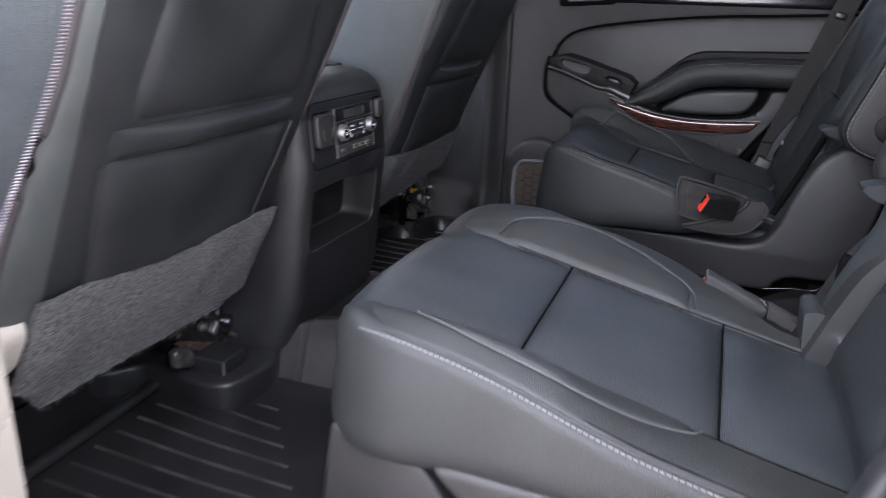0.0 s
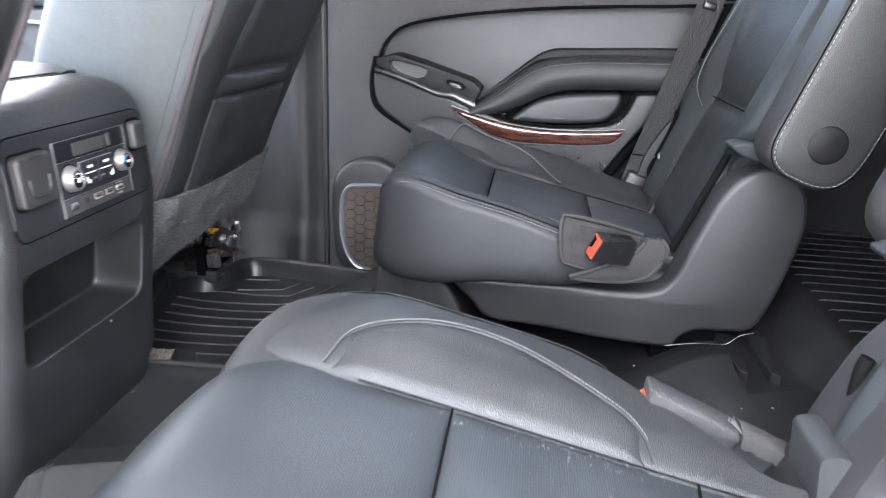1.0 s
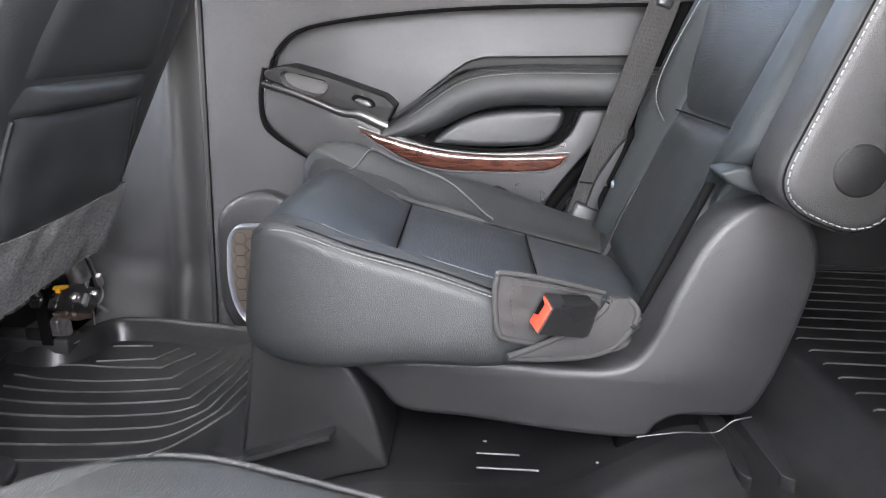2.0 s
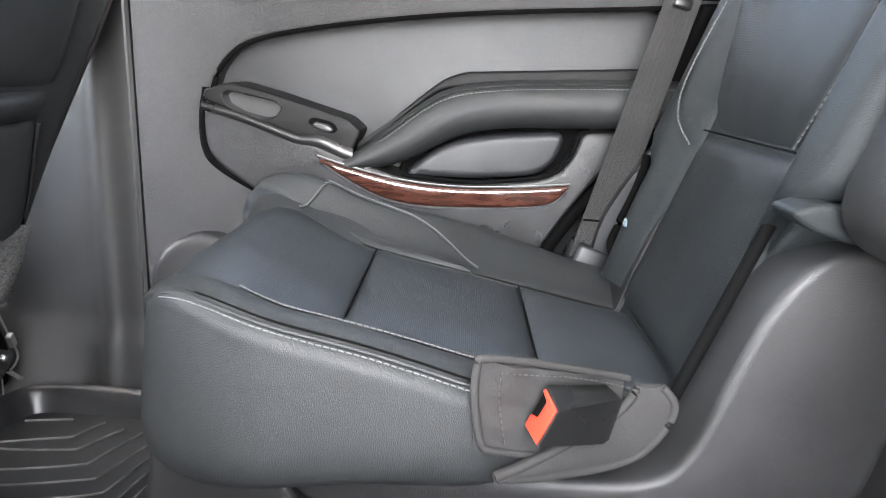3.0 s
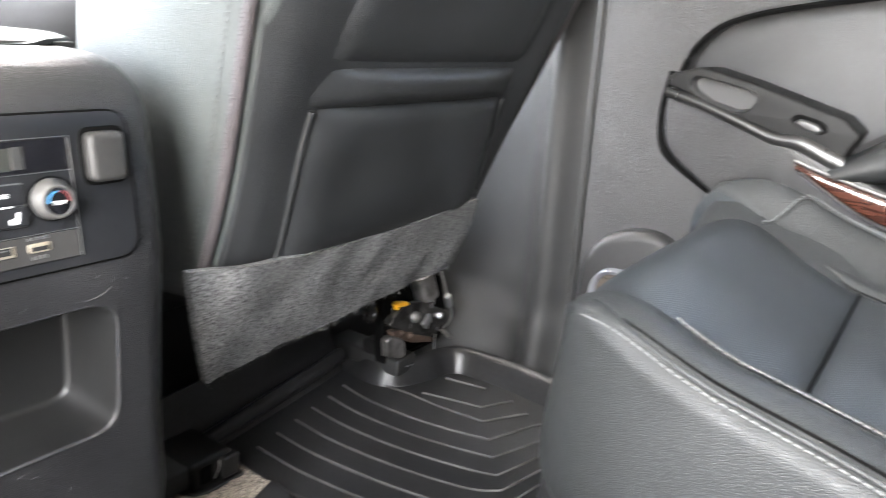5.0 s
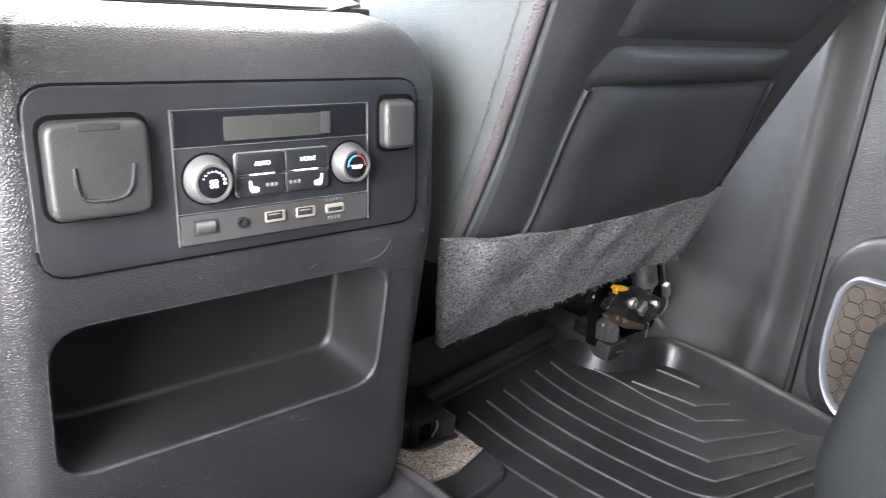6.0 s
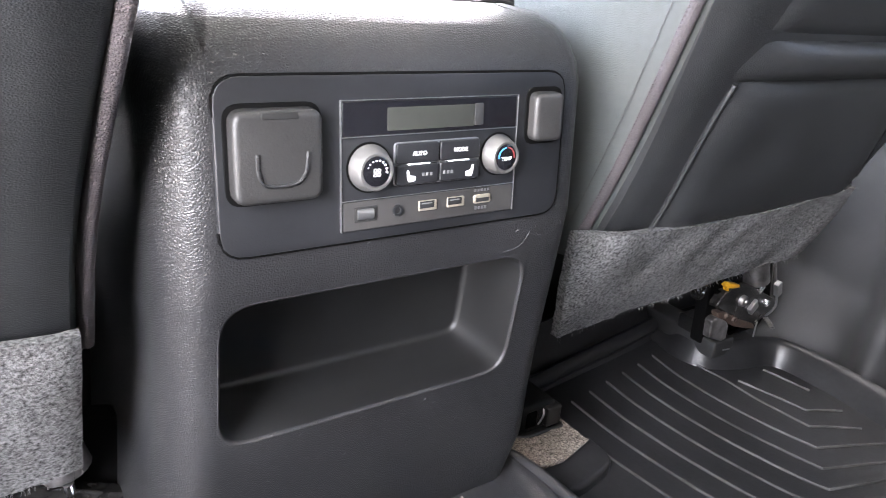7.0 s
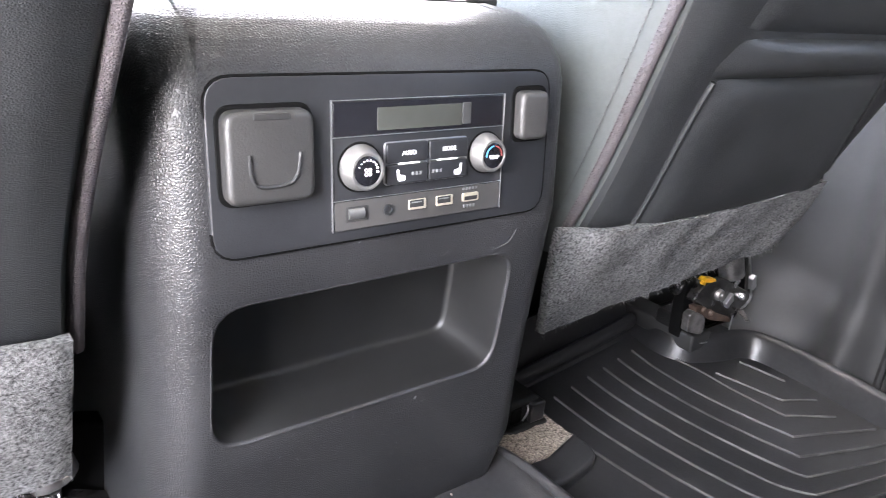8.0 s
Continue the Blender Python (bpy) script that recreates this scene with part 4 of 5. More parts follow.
    if sg > 0:
        part("yellow_clip", join(slab(rounded([(0.168, 0.1350), (0.174, 0.1385), (0.197, 0.1325), (0.198, 0.1285), (0.188, 0.1285), (0.172, 0.132)], 0.001), mx, -0.008, 0.002, 0.001), slab(rounded([(0.171, 0.132), (0.175, 0.132), (0.176, 0.127), (0.172, 0.127)], 0.001), mx, -0.006, 0.001, 0.0005)), YELLOW, mech, "yellow plastic clip")
    if sg < 0:
        part("side_skirt", slab(rounded([(-0.90, 0.185), (-0.690, 0.185), (-0.632, 0.225), (-0.604, 0.272), (-0.610, 0.288), (-0.90, 0.292)], 0.014), lambda a, q, d: (a, d, q), 0.545, 0.496, 0.012), CREAM, seat, "cream leather side skirt")
        part("latch_box", box((-0.725, 0.886, 0.043), (-0.640, 0.948, 0.068), 0.003), PANEL, mech, "black plastic latch cover")
        part("box_edge", tube([(-0.640, 0.887, 0.046), (-0.640, 0.887, 0.067)], 0.0016, 6), SATIN, mech)
    if sg > 0:
        inner = part("rail_cap", box((-0.772, 1.412, 0.008), (-0.697, 1.470, 0.044), 0.007), CAP_BLACK, seat, "black rail end cap")
        part("flange", slab(rounded([(-0.780, 1.398), (-0.702, 1.404), (-0.688, 1.420), (-0.688, 1.479), (-0.780, 1.482)], 0.006), lambda a, b, d: (a, b, d), 0.0, 0.012, 0.003), SATIN_BLACK, inner)
        part("cap_hollow", box((-0.705, 1.423, 0.016), (-0.6955, 1.440, 0.038), 0.003), SEAM_BLACK, inner)
        part("connector", box((-0.706, 1.450, 0.014), (-0.690, 1.472, 0.040), 0.003), SATIN_BLACK, inner, "shiny black connector")
        part("hook", tube(spline([(-0.694, 1.440, 0.020), (-0.692, 1.443, 0.028), (-0.694, 1.447, 0.034), (-0.700, 1.449, 0.038)], 4), 0.0012, 6), SATIN, inner)
    else:
        part("rail_cap", join(box((-0.735, Y(-0.155) - 0.030, 0.0), (-0.690, Y(-0.155) + 0.030, 0.034), 0.006), box((-0.705, Y(-0.170) - 0.012, 0.004), (-0.684, Y(-0.170) + 0.006, 0.026), 0.004), box((-0.705, Y(-0.140) - 0.010, 0.004), (-0.684, Y(-0.140) + 0.010, 0.030), 0.004)), PANEL, seat, "black rail end cap")
    return seat


front_seat(1)
front_seat(-1)

# front passenger door, seen through the gap between the seats
fdoor = thing("door_2", (-1.2, RIGHT, 0.0), "closed dark front door panel with a bright strip", "door", "", "structure")
part("door_card", box((-1.65, 1.925, -0.02), (-0.86, 1.985, 0.545), 0.015), DOOR_PLASTIC, fdoor)
part("upper_pad", box((-1.65, 1.915, 0.545), (-0.86, 1.985, 0.615), 0.018), GREY_LEATHER, fdoor, "grey padded door top")
part("bright_strip", box((-1.60, 1.918, 0.508), (-0.90, 1.927, 0.518), 0.003), SATIN, fdoor, "satin trim strip")
part("door_handle", box((-1.30, 1.915, 0.470), (-1.18, 1.927, 0.478), 0.003), SATIN, fdoor)

# ---- second row seats ----
PROFILE = spline([(0.20, 0.238), (0.10, 0.258), (-0.05, 0.292), (-0.17, 0.320), (-0.232, 0.333), (-0.270, 0.328), (-0.292, 0.302), (-0.298, 0.26), (-0.292, 0.222)], 10)
LENGTHS = [0.0]
for a, b in zip(PROFILE, PROFILE[1:]):
    LENGTHS.append(LENGTHS[-1] + (b - a).length)
TOTAL = LENGTHS[-1]


def profile(s):
    """The point and the outward normal of the cushion's middle line, s metres from its rear end."""
    s = min(max(s, 0), TOTAL - 1e-6)
    i = max(k for k in range(len(LENGTHS) - 1) if LENGTHS[k] <= s)
    f = (s - LENGTHS[i]) / (LENGTHS[i + 1] - LENGTHS[i])
    p = PROFILE[i].lerp(PROFILE[i + 1], f)
    a, b = PROFILE[max(i - 3, 0)], PROFILE[min(i + 4, len(PROFILE) - 1)]
    t = (b - a).normalized()
    return p, Vector((t.y, -t.x))


def along_evenly(line, n):
    """n points at even steps of the list."""
    out = []
    for k in range(n):
        f = k / (n - 1) * (len(line) - 1)
        i = min(int(f), len(line) - 2)
        out.append(line[i].lerp(line[i + 1], f - i))
    return out


def second_seat(sg, yc, e_in, taper, seams, back_dx):
    seat = thing("captain_seat", (0.0, yc, floor_z(0)), "charcoal perforated leather second-row captain seat with folded armrest", "seat", "second-row seats")

    def Y(w):
        return yc + sg * w

    def edge_w(x, side):
        """How far the cushion reaches to its inner (-1) or outer (1) side."""
        d = max(0.0, x + 0.296)
        r = (0.140 if sg > 0 else 0.130) if side < 0 else (0.058 if sg > 0 else 0.085)
        corner = r - math.sqrt(r * r - (r - d) ** 2) if d < r else 0
        e = e_in - taper * smooth(-0.05, 0.10, x) - 0.030 * smooth(0.05, 0.11, x) if side < 0 else (0.204 if sg > 0 else 0.170) + 0.016 * smooth(-0.26, 0.02, x)
        return e - corner * (0.95 if side < 0 else 0.8)

    def rise(w, x):
        a, side = abs(w), -1 if w < 0 else 1
        e = edge_w(x, side)
        keep = smooth(-0.30, -0.15, x) * (1 - 0.9 * smooth(-0.13, 0.0, x))
        if sg > 0 and side < 0:
            return (0.023 * smooth(0.125, 0.205, a) + 0.003 * math.exp(-((a - (e - 0.025)) / 0.02) ** 2)) * (1 - 0.45 * smooth(-0.13, 0.05, x)) * smooth(-0.315, -0.225, x)
        if sg > 0:
            start = lerp(0.158, 0.110, smooth(-0.235, -0.05, x))
            return (0.036 - 0.013 * smooth(-0.06, 0.12, x)) * smooth(start, e - 0.012, a) - 0.010 * smooth(e - 0.014, e, a) ** 1.5
        if side < 0:
            crest = math.exp(-((a - (e - 0.050)) / 0.032) ** 2)
            return 0.016 * smooth(0.11, 0.17, a) * smooth(-0.305, -0.19, x) * (1 - 0.3 * smooth(-0.08, 0.05, x)) + 0.009 * crest * keep
        return 0.016 * smooth(0.105, 0.145, a) * keep - (0.002 + 0.008 * keep) * smooth(e - 0.035, e, a) ** 1.4

    def top(s, w, d=0.0):
        p, n = profile(s)
        h = rise(w, p.x) * (1 - smooth(TOTAL - 0.115, TOTAL - 0.05, s)) + d
        if sg > 0:
            p = Vector((p.x, p.y + 0.015 * smooth(-0.17, -0.26, p.x) * (1 - smooth(TOTAL - 0.11, TOTAL - 0.03, s)) * smooth(-0.215, -0.150, w)))
        bulge = 0.0 if sg > 0 else 0.015 * (1 - min(1, (w / 0.18) ** 2)) * smooth(TOTAL - 0.24, TOTAL - 0.08, s)
        return (p.x + n.x * h - bulge, Y(w), p.y + n.y * h)

    def panel_patch(s0, s1, w0, w1, h=0.006, power=8, nu=16, nv=14, tuck=0.006):
        def fn(u, v):
            s = lerp(s0, s1, u)
            a = w0(s) if callable(w0) else w0
            b = w1(s) if callable(w1) else w1
            w = lerp(a, b, v)
            e = (1 - abs(2 * u - 1) ** power) * (1 - abs(2 * v - 1) ** power)
            wrinkle = 0.0012 * noise.noise((s * 25, w * 25, sg * 3.0)) * e
            return top(s, w, h * e - tuck * (1 - e) + wrinkle)
        return pad(fn, nu, nv, (0.004, 0, -0.012))

    # body under the covers
    loops = []
    for i in range(34):
        x = lerp(-0.297, 0.21, (i / 33) ** 1.6)
        d = x + 0.297
        r = 0.045
        cut = r - math.sqrt(max(0, r * r - max(0, r - d) ** 2)) if d < r else 0
        zt = 0.283 - 0.24 * x - 0.010 - cut
        zb = 0.214 + 0.016 * smooth(-0.25, -0.1, x) + cut * 0.18
        zo = zb - (0.0 if sg > 0 else 0.016)
        pts = []
        wi, wo = edge_w(x, -1), edge_w(x, 1)
        ri, ro = rise(-wi, x) + 0.004, rise(wo, x) + 0.004
        out = rounded([(-wi + 0.006, zb), (-wi - 0.006, zb + 0.020), (-wi - 0.004, zt + ri - 0.004), (-wi + 0.006, zt + ri + 0.006), (-0.09, zt - 0.004), (0.09, zt - 0.004), (wo - 0.006, zt + ro + 0.006), (wo + 0.003, zt + ro - 0.004), (wo + 0.004, zo + 0.022), (wo - 0.010, zo)],
                      [0.012, 0.02, 0.006, 0.006, 0.05, 0.05, 0.006, 0.006, 0.02, 0.012], 5)
        flare = 0.012 * smooth(-0.16, -0.297, x)
        loops.append([(x - flare * min(1, max(0, (zt - p.y) / (zt - zb))), Y(p.x), p.y) for p in out])
    part("cushion", rings(loops), LEATHER, seat, "charcoal leather cushion")
    p_in = 0.148 if sg > 0 else 0.126

    def p_edge(s, side):
        """Where the middle panel ends."""
        wide = p_in + 0.016 * smooth(0.40, 0.52, s) if side < 0 else 0.115 + 0.008 * smooth(0.40, 0.52, s)
        if sg > 0:
            wide = 0.148 - 0.022 * smooth(0.30, 0.16, s) if side < 0 else 0.115 + 0.5 * max(0.0, -0.144 - profile(s)[0].x)
        return side * min(wide, edge_w(profile(s)[0].x, side) - 0.004)
    cuts = [0.02, *seams, TOTAL - 0.02]
    for s in seams:
        part("panel_seam", tube([top(s, lerp(p_edge(s, -1), p_edge(s, 1), k / 24), 0.0016) for k in range(25)], 0.0010, 5), SEAM_BLACK, seat)
    for w in (-1, 1):
        part("panel_seam", tube([top(lerp(0.03, 0.40, k / 40), p_edge(lerp(0.03, 0.40, k / 40), w) + w * 0.0006, 0.0012) for k in range(41)], 0.0008, 5), SEAM_BLACK, seat)
    for k, (a, b) in enumerate(zip(cuts, cuts[1:])):
        part("seat_panel", panel_patch(a, b, lambda s: p_edge(s, -1), lambda s: p_edge(s, 1), 0.0080, 6, 34 if k == 2 else 28, 26, 0.0012), PERFORATED, seat, "perforated leather seat panel")
    for side in (-1, 1):
        def inner(s, side=side):
            return p_edge(s, side) + side * 0.001

        def outer(s, side=side):
            return side * max(edge_w(profile(s)[0].x, side) - 0.003, abs(p_edge(s, side)) + 0.0015)
        part("bolster", panel_patch(0.02, TOTAL - 0.030, inner, outer, 0.0035, 10 if sg > 0 else 16, 44, 24, 0.0016 if sg > 0 else 0.0008), LEATHER, seat, "leather side bolster")

        s_bow = (0.232 if side > 0 else 0.190) if sg > 0 else (0.170 if side > 0 else 0.188)
        e_bow = 0.446 if sg > 0 and side > 0 else 0.425

        def bow(s, side=side):
            if sg > 0 and side > 0:
                x = profile(s)[0].x
                return 0.119 + 0.071 * smooth(-0.022, -0.125, x) ** 0.6 * (0.86 + 0.14 * smooth(-0.10, -0.20, x)) - 0.034 * smooth(-0.208, -0.238, x)
            f = min(1, max(0, (s - s_bow) / (e_bow - s_bow)))
            reach = e_in - 0.165 - (p_in - 0.115) * 1.6 if side < 0 else 0.036
            return side * ((p_in + 0.003 if side < 0 else 0.118) + reach * math.sin(math.pi * f ** 1.15) ** 0.42)
        line = [top(lerp(s_bow, e_bow, k / 60), bow(lerp(s_bow, e_bow, k / 60)), 0.0052) for k in range(61)]
        part("bolster_insert", panel_patch(s_bow + 0.002, e_bow - 0.002, inner, bow, 0.0065, 14, 30, 14, 0.001), LEATHER, seat)
        part("bolster_seam", tube(line, 0.0014 if sg > 0 else 0.0009, 6), LEATHER, seat)
        part("bolster_stitching", stitches([(p[0], p[1] + (0.0 if sg > 0 and side > 0 else sg * side * 0.0030), p[2] + (0.0018 if sg > 0 and side > 0 else 0.0012)) for p in line], 0.0038 if sg > 0 else 0.0023, 0.0013 if sg > 0 else 0.0011, 0.00075 if sg > 0 else 0.00042), THREAD, seat)
        rim = [top(lerp(0.215 if side < 0 else 0.03, TOTAL - 0.135, k / 60), outer(lerp(0.215 if side < 0 else 0.03, TOTAL - 0.135, k / 60)), 0.0025) for k in range(61)]
        part("edge_seam", tube([(q[0], q[1], q[2] - 0.0015) for q in rim], 0.0015, 6), LEATHER, seat)
        part("edge_groove", tube([(q[0], q[1] - sg * side * 0.0055, q[2] + 0.0006) for q in rim], 0.0010, 5), SEAM_BLACK, seat)
        part("edge_stitching", stitches([(p[0], p[1] + sg * side * 0.0040, p[2] - 0.0035) for p in rim], 0.0038, 0.0013, 0.00055 if sg > 0 else 0.0008), THREAD, seat)
    if sg < 0:
        rg = random.Random(11)
        flakes = []
        for k in range(110):
            s = rg.gauss(0.255, 0.045)
            w = -p_in + 0.006 + abs(rg.gauss(0, 0.010)) if k < 85 else rg.uniform(-0.11, 0.08)
            c = Vector(top(s, w, 0.0053))
            d = Vector((rg.uniform(-1, 1), rg.uniform(-1, 1), 0)) * rg.uniform(0.0004, 0.0015)
            flakes.append(tube([c - d, c, c + d], rg.uniform(0.0002, 0.0005), 4, 0.4))
        tagged(part("worn_patch", join(*flakes), SCUFF, seat, "pale scuff marks"), kind="stuff")
    # cloth boot with the buckle on the inner side
    def at(a, b, d):
        return (a, Y(d), b)

    drop = 0.003 if sg > 0 else 0.062
    shift = 0.008 if sg > 0 else 0.040

    def bt(a, b, d):
        """Like at, along the cushion's inner edge: d metres inwards of it."""
        return (a + shift, Y(-(e_in + 0.004 - taper * smooth(-0.05, 0.10, a + shift)) - d - 0.005), b - drop)
    reach_a, reach_low, reach_top = ((-0.044, 0.066), (0.275, 0.238), (0.337, 0.303)) if sg > 0 else ((-0.040, 0.058), (0.250, 0.250), (0.322, 0.300))
    boot = part("buckle_boot", pad(lambda u, v: bt(lerp(*reach_a, u), lerp(lerp(*reach_low, u), lerp(*reach_top, u), v), 0.004 * math.sin(math.pi * u) - 0.003 * math.sin(math.pi * u) * math.sin(math.pi * v) + 0.004 * noise.noise((u * 7, v * 5, 1.0))), 24, 16, (0, sg * 0.008, 0)), FELT, seat, "grey cloth buckle boot")
    hem = [bt(a, b, 0.004) for a, b in (((0.000, 0.261), (-0.030, 0.272), (-0.039, 0.280), (-0.044, 0.312), (-0.043, 0.333), (-0.037, 0.338), (0.006, 0.326), (0.068, 0.303)) if sg > 0 else ((-0.010, 0.248), (-0.034, 0.252), (-0.040, 0.262), (-0.040, 0.290), (-0.038, 0.317), (-0.030, 0.322), (0.03, 0.312), (0.070, 0.301)))]
    part("boot_hem", tube(spline(hem, 6), 0.0027, 8), FELT, boot)
    part("boot_stitching", stitches([bt(p.x + 0.004, p.z - 0.008, 0.006) for p in spline(hem[5:], 6)], 0.003, 0.002, 0.0005), DARK_THREAD, boot)
    part("boot_stitching", stitches([bt(p.x + 0.008, p.z, 0.006) for p in spline(hem[2:5], 6)], 0.003, 0.002, 0.0005), DARK_THREAD, boot)
    flap_top = spline([(-0.029, 0.258), (0.006, 0.265), (0.045, 0.274), (0.066, 0.288), (0.073, 0.300)], 6) if sg > 0 else spline([(-0.012, 0.234), (0.020, 0.242), (0.048, 0.256), (0.066, 0.274), (0.076, 0.297)], 6)
    flap_low = spline([(0.092, 0.299), (0.102, 0.286), (0.098, 0.268), (0.080, 0.246), (0.052, 0.240), (0.010, 0.247), (-0.027, 0.256)], 4) if sg > 0 else spline([(0.092, 0.296), (0.091, 0.270), (0.076, 0.247), (0.045, 0.233), (0.010, 0.230)], 6)
    sheet = [bt(lerp(p.x, q.x, v), lerp(p.y, q.y, v), 0.012 + 0.004 * math.sin(math.pi * v)) for p, q in zip(flap_top, along_evenly(flap_low[::-1], len(flap_top))) for v in (0, 0.25, 0.5, 0.75, 1)]
    n5 = len(flap_top)
    part("boot_flap", pad(lambda u, v: sheet[min(n5 - 1, round(u * (n5 - 1))) * 5 + round(v * 4)], n5 - 1, 4, (0, sg * 0.006, 0)), FELT, boot, "folded cloth flap")
    part("boot_hem", tube([bt(p.x, p.y, 0.014) for p in flap_top], 0.0032, 8), FELT, boot)
    part("boot_hem", tube([bt(p.x, p.y, 0.013) for p in flap_low], 0.0030, 8), FELT, boot)
    if sg > 0:
        near_top, near_low, back_low, back_top = [Vector(q) for q in ((0.017, 1.317, 0.307), (0.005, 1.317, 0.281), (-0.001, 1.342, 0.283), (0.0115, 1.342, 0.3125))]
        tail = [Vector(q) for q in ((0.068, 1.360, 0.297), (0.060, 1.360, 0.262), (0.054, 1.386, 0.262), (0.062, 1.376, 0.300))]
        front = [near_top, near_low, back_low, back_top]
        mid_f, mid_t = sum(front, Vector()) / 4, sum(tail, Vector()) / 4
        out = (mid_f - mid_t).normalized()
        block = [[mid_f + (q - mid_f) * 0.90 + out * 0.0006 for q in front], [q - out * 0.0008 for q in front], [lerp(p, q, 0.9) for p, q in zip(front, tail)], [mid_t + (q - mid_t) * 0.85 for q in tail]]
        buckle = part("buckle", rings(block), SATIN_BLACK, boot, "black belt buckle", 25)

        def end_face(a, b, d):
            return lerp(lerp(back_top, near_top, a / 0.028), lerp(back_low, near_low, a / 0.028), b / 0.029) + out * d
        part("slot", slab(rounded([(0.002, 0.002), (0.016, 0.002), (0.016, 0.019), (0.002, 0.020)], 0.001), end_face, -0.001, 0.0012, 0.0004), SEAM_BLACK, buckle, "dark tongue slot")
        part("red_button", slab(rounded([(0.002, 0.0012), (0.0265, 0.0012), (0.0265, 0.0275), (0.0015, 0.0275), (0.0015, 0.0195), (0.0115, 0.0165), (0.0125, 0.0045), (0.002, 0.0030)], 0.0006), end_face, -0.001, 0.0022, 0.0006), RED, buckle, "red release button")
    else:
        # paler plastic than the other buckle, to paint in the light it catches
        buckle = part("buckle", slab(rounded([(0.024, 0.303), (0.020, 0.262), (0.030, 0.240), (0.088, 0.235), (0.100, 0.266), (0.095, 0.272)], [0.004, 0.004, 0.004, 0.004, 0.004, 0.004]), lambda a, b, d: (a, 0.962 + d, b), -0.014, 0.012, 0.003, 0.003), DOOR_PLASTIC, boot, "black belt buckle")
        part("red_button", slab(rounded([(0.0195, 0.288), (0.0235, 0.292), (0.0235, 0.262), (0.0190, 0.262)], 0.001), lambda a, b, d: (a, 0.962 + d, b), -0.011, 0.009, 0.001), RED, buckle, "red release button")
        part("strap_cloth", pad(lambda u, v: (lerp(0.098, 0.148, u), lerp(0.945, 0.972, v), lerp(0.272, 0.251, u) + 0.004 * math.sin(math.pi * v) + 0.002 * noise.noise((u * 9, v * 7, 4))), 12, 8, (0, 0, -0.012)), FELT, boot, "frayed grey strap cloth")
        rg = random.Random(8)
        fray = [tube([(0.097, 0.945 + 0.027 * rg.random(), 0.273), (0.090 + rg.uniform(-0.004, 0.004), 0.945 + 0.027 * rg.random(), 0.276 + rg.uniform(-0.004, 0.004))], 0.0005, 4) for k in range(12)]
        part("frayed_threads", join(*fray), DARK_THREAD, boot, "pale frayed threads")
    # side covers of hard plastic
    cover_w = 0.190 if sg > 0 else 0.212
    for side in (-1, 1):
        out = spline([(-0.178, 0.219), (-0.10, 0.2205), (-0.02, 0.2205), (0.06, 0.2165), (0.105, 0.223), (0.128, 0.250), (0.150, 0.311), (0.172, 0.361), (0.205, 0.395), (0.245, 0.397), (0.272, 0.370), (0.280, 0.330), (0.272, 0.275), (0.255, 0.212), (0.236, 0.176), (0.205, 0.170), (0.165, 0.168), (0.144, 0.156), (0.126, 0.140), (0.044, 0.143), (-0.053, 0.154), (-0.122, 0.160), (-0.148, 0.184)], 5, True)
        if sg < 0 and side > 0:
            out = [Vector((p.x + 0.055 * smooth(0.225, 0.26, p.y), p.y)) for p in out]
        part("side_cover", slab(out, at, side * 0.11, -cover_w if side < 0 else 0.175, 0.008), PLASTIC, seat, "grained plastic side cover")
    part("base_pan", box((-0.16, Y(0) - 0.15, 0.175), (0.20, Y(0) + 0.15, 0.235), 0.01), DARK, seat)
    for side in (-1, 1):
        part("leg_cover", slab(rounded([(-0.292, 0.222), (-0.215, 0.215), (-0.168, 0.170), (-0.140, floor_z(-0.14) - 0.004), (-0.318, floor_z(-0.31) - 0.004)], [0.01, 0.06, 0.06, 0.006, 0.006]), at, side * 0.04, side * 0.152, 0.006), PLASTIC, seat, "smooth plastic leg cover")
        part("rear_foot", box((0.115, Y(side * 0.12) - 0.025, floor_z(0.10) - 0.02), (0.235, Y(side * 0.12) + 0.025, 0.185), 0.006), SEAM_BLACK, seat)
        part("foot_edge", tube(spline([at(0.125, 0.142, side * 0.188), at(0.17, 0.150, side * 0.188), at(0.205, 0.152, side * 0.188), at(0.222, 0.166, side * 0.188), at(0.240, 0.172, side * 0.188)], 5), 0.0009, 6), SATIN_BLACK, seat)
    # backrest
    def back_x(z):
        return 0.150 + back_dx + 0.40 * (z - 0.30)

    def back(w, z, d=0.0):
        a = abs(w)
        wing = 0.024 * smooth(0.10, 0.17, a) - 0.035 * smooth(0.195, 0.235, a) ** 1.5
        return (back_x(z) - wing - d, Y(w), z + 0.3 * (wing + d))

    def back_patch(w0, w1, z0, z1, h=0.006, power=8, nu=14, nv=16, tuck=0.006):
        def fn(u, v):
            z = lerp(z0, z1, v)
            a = w0(z) if callable(w0) else w0
            b = w1(z) if callable(w1) else w1
            w = lerp(a, b, u)
            e = (1 - abs(2 * u - 1) ** power) * (1 - abs(2 * v - 1) ** power)
            return back(w, z, h * e - tuck * (1 - e) + 0.0012 * noise.noise((w * 22, z * 22, sg)) * e)
        return pad(fn, nu, nv, (0.012, 0, 0))
    loops = []
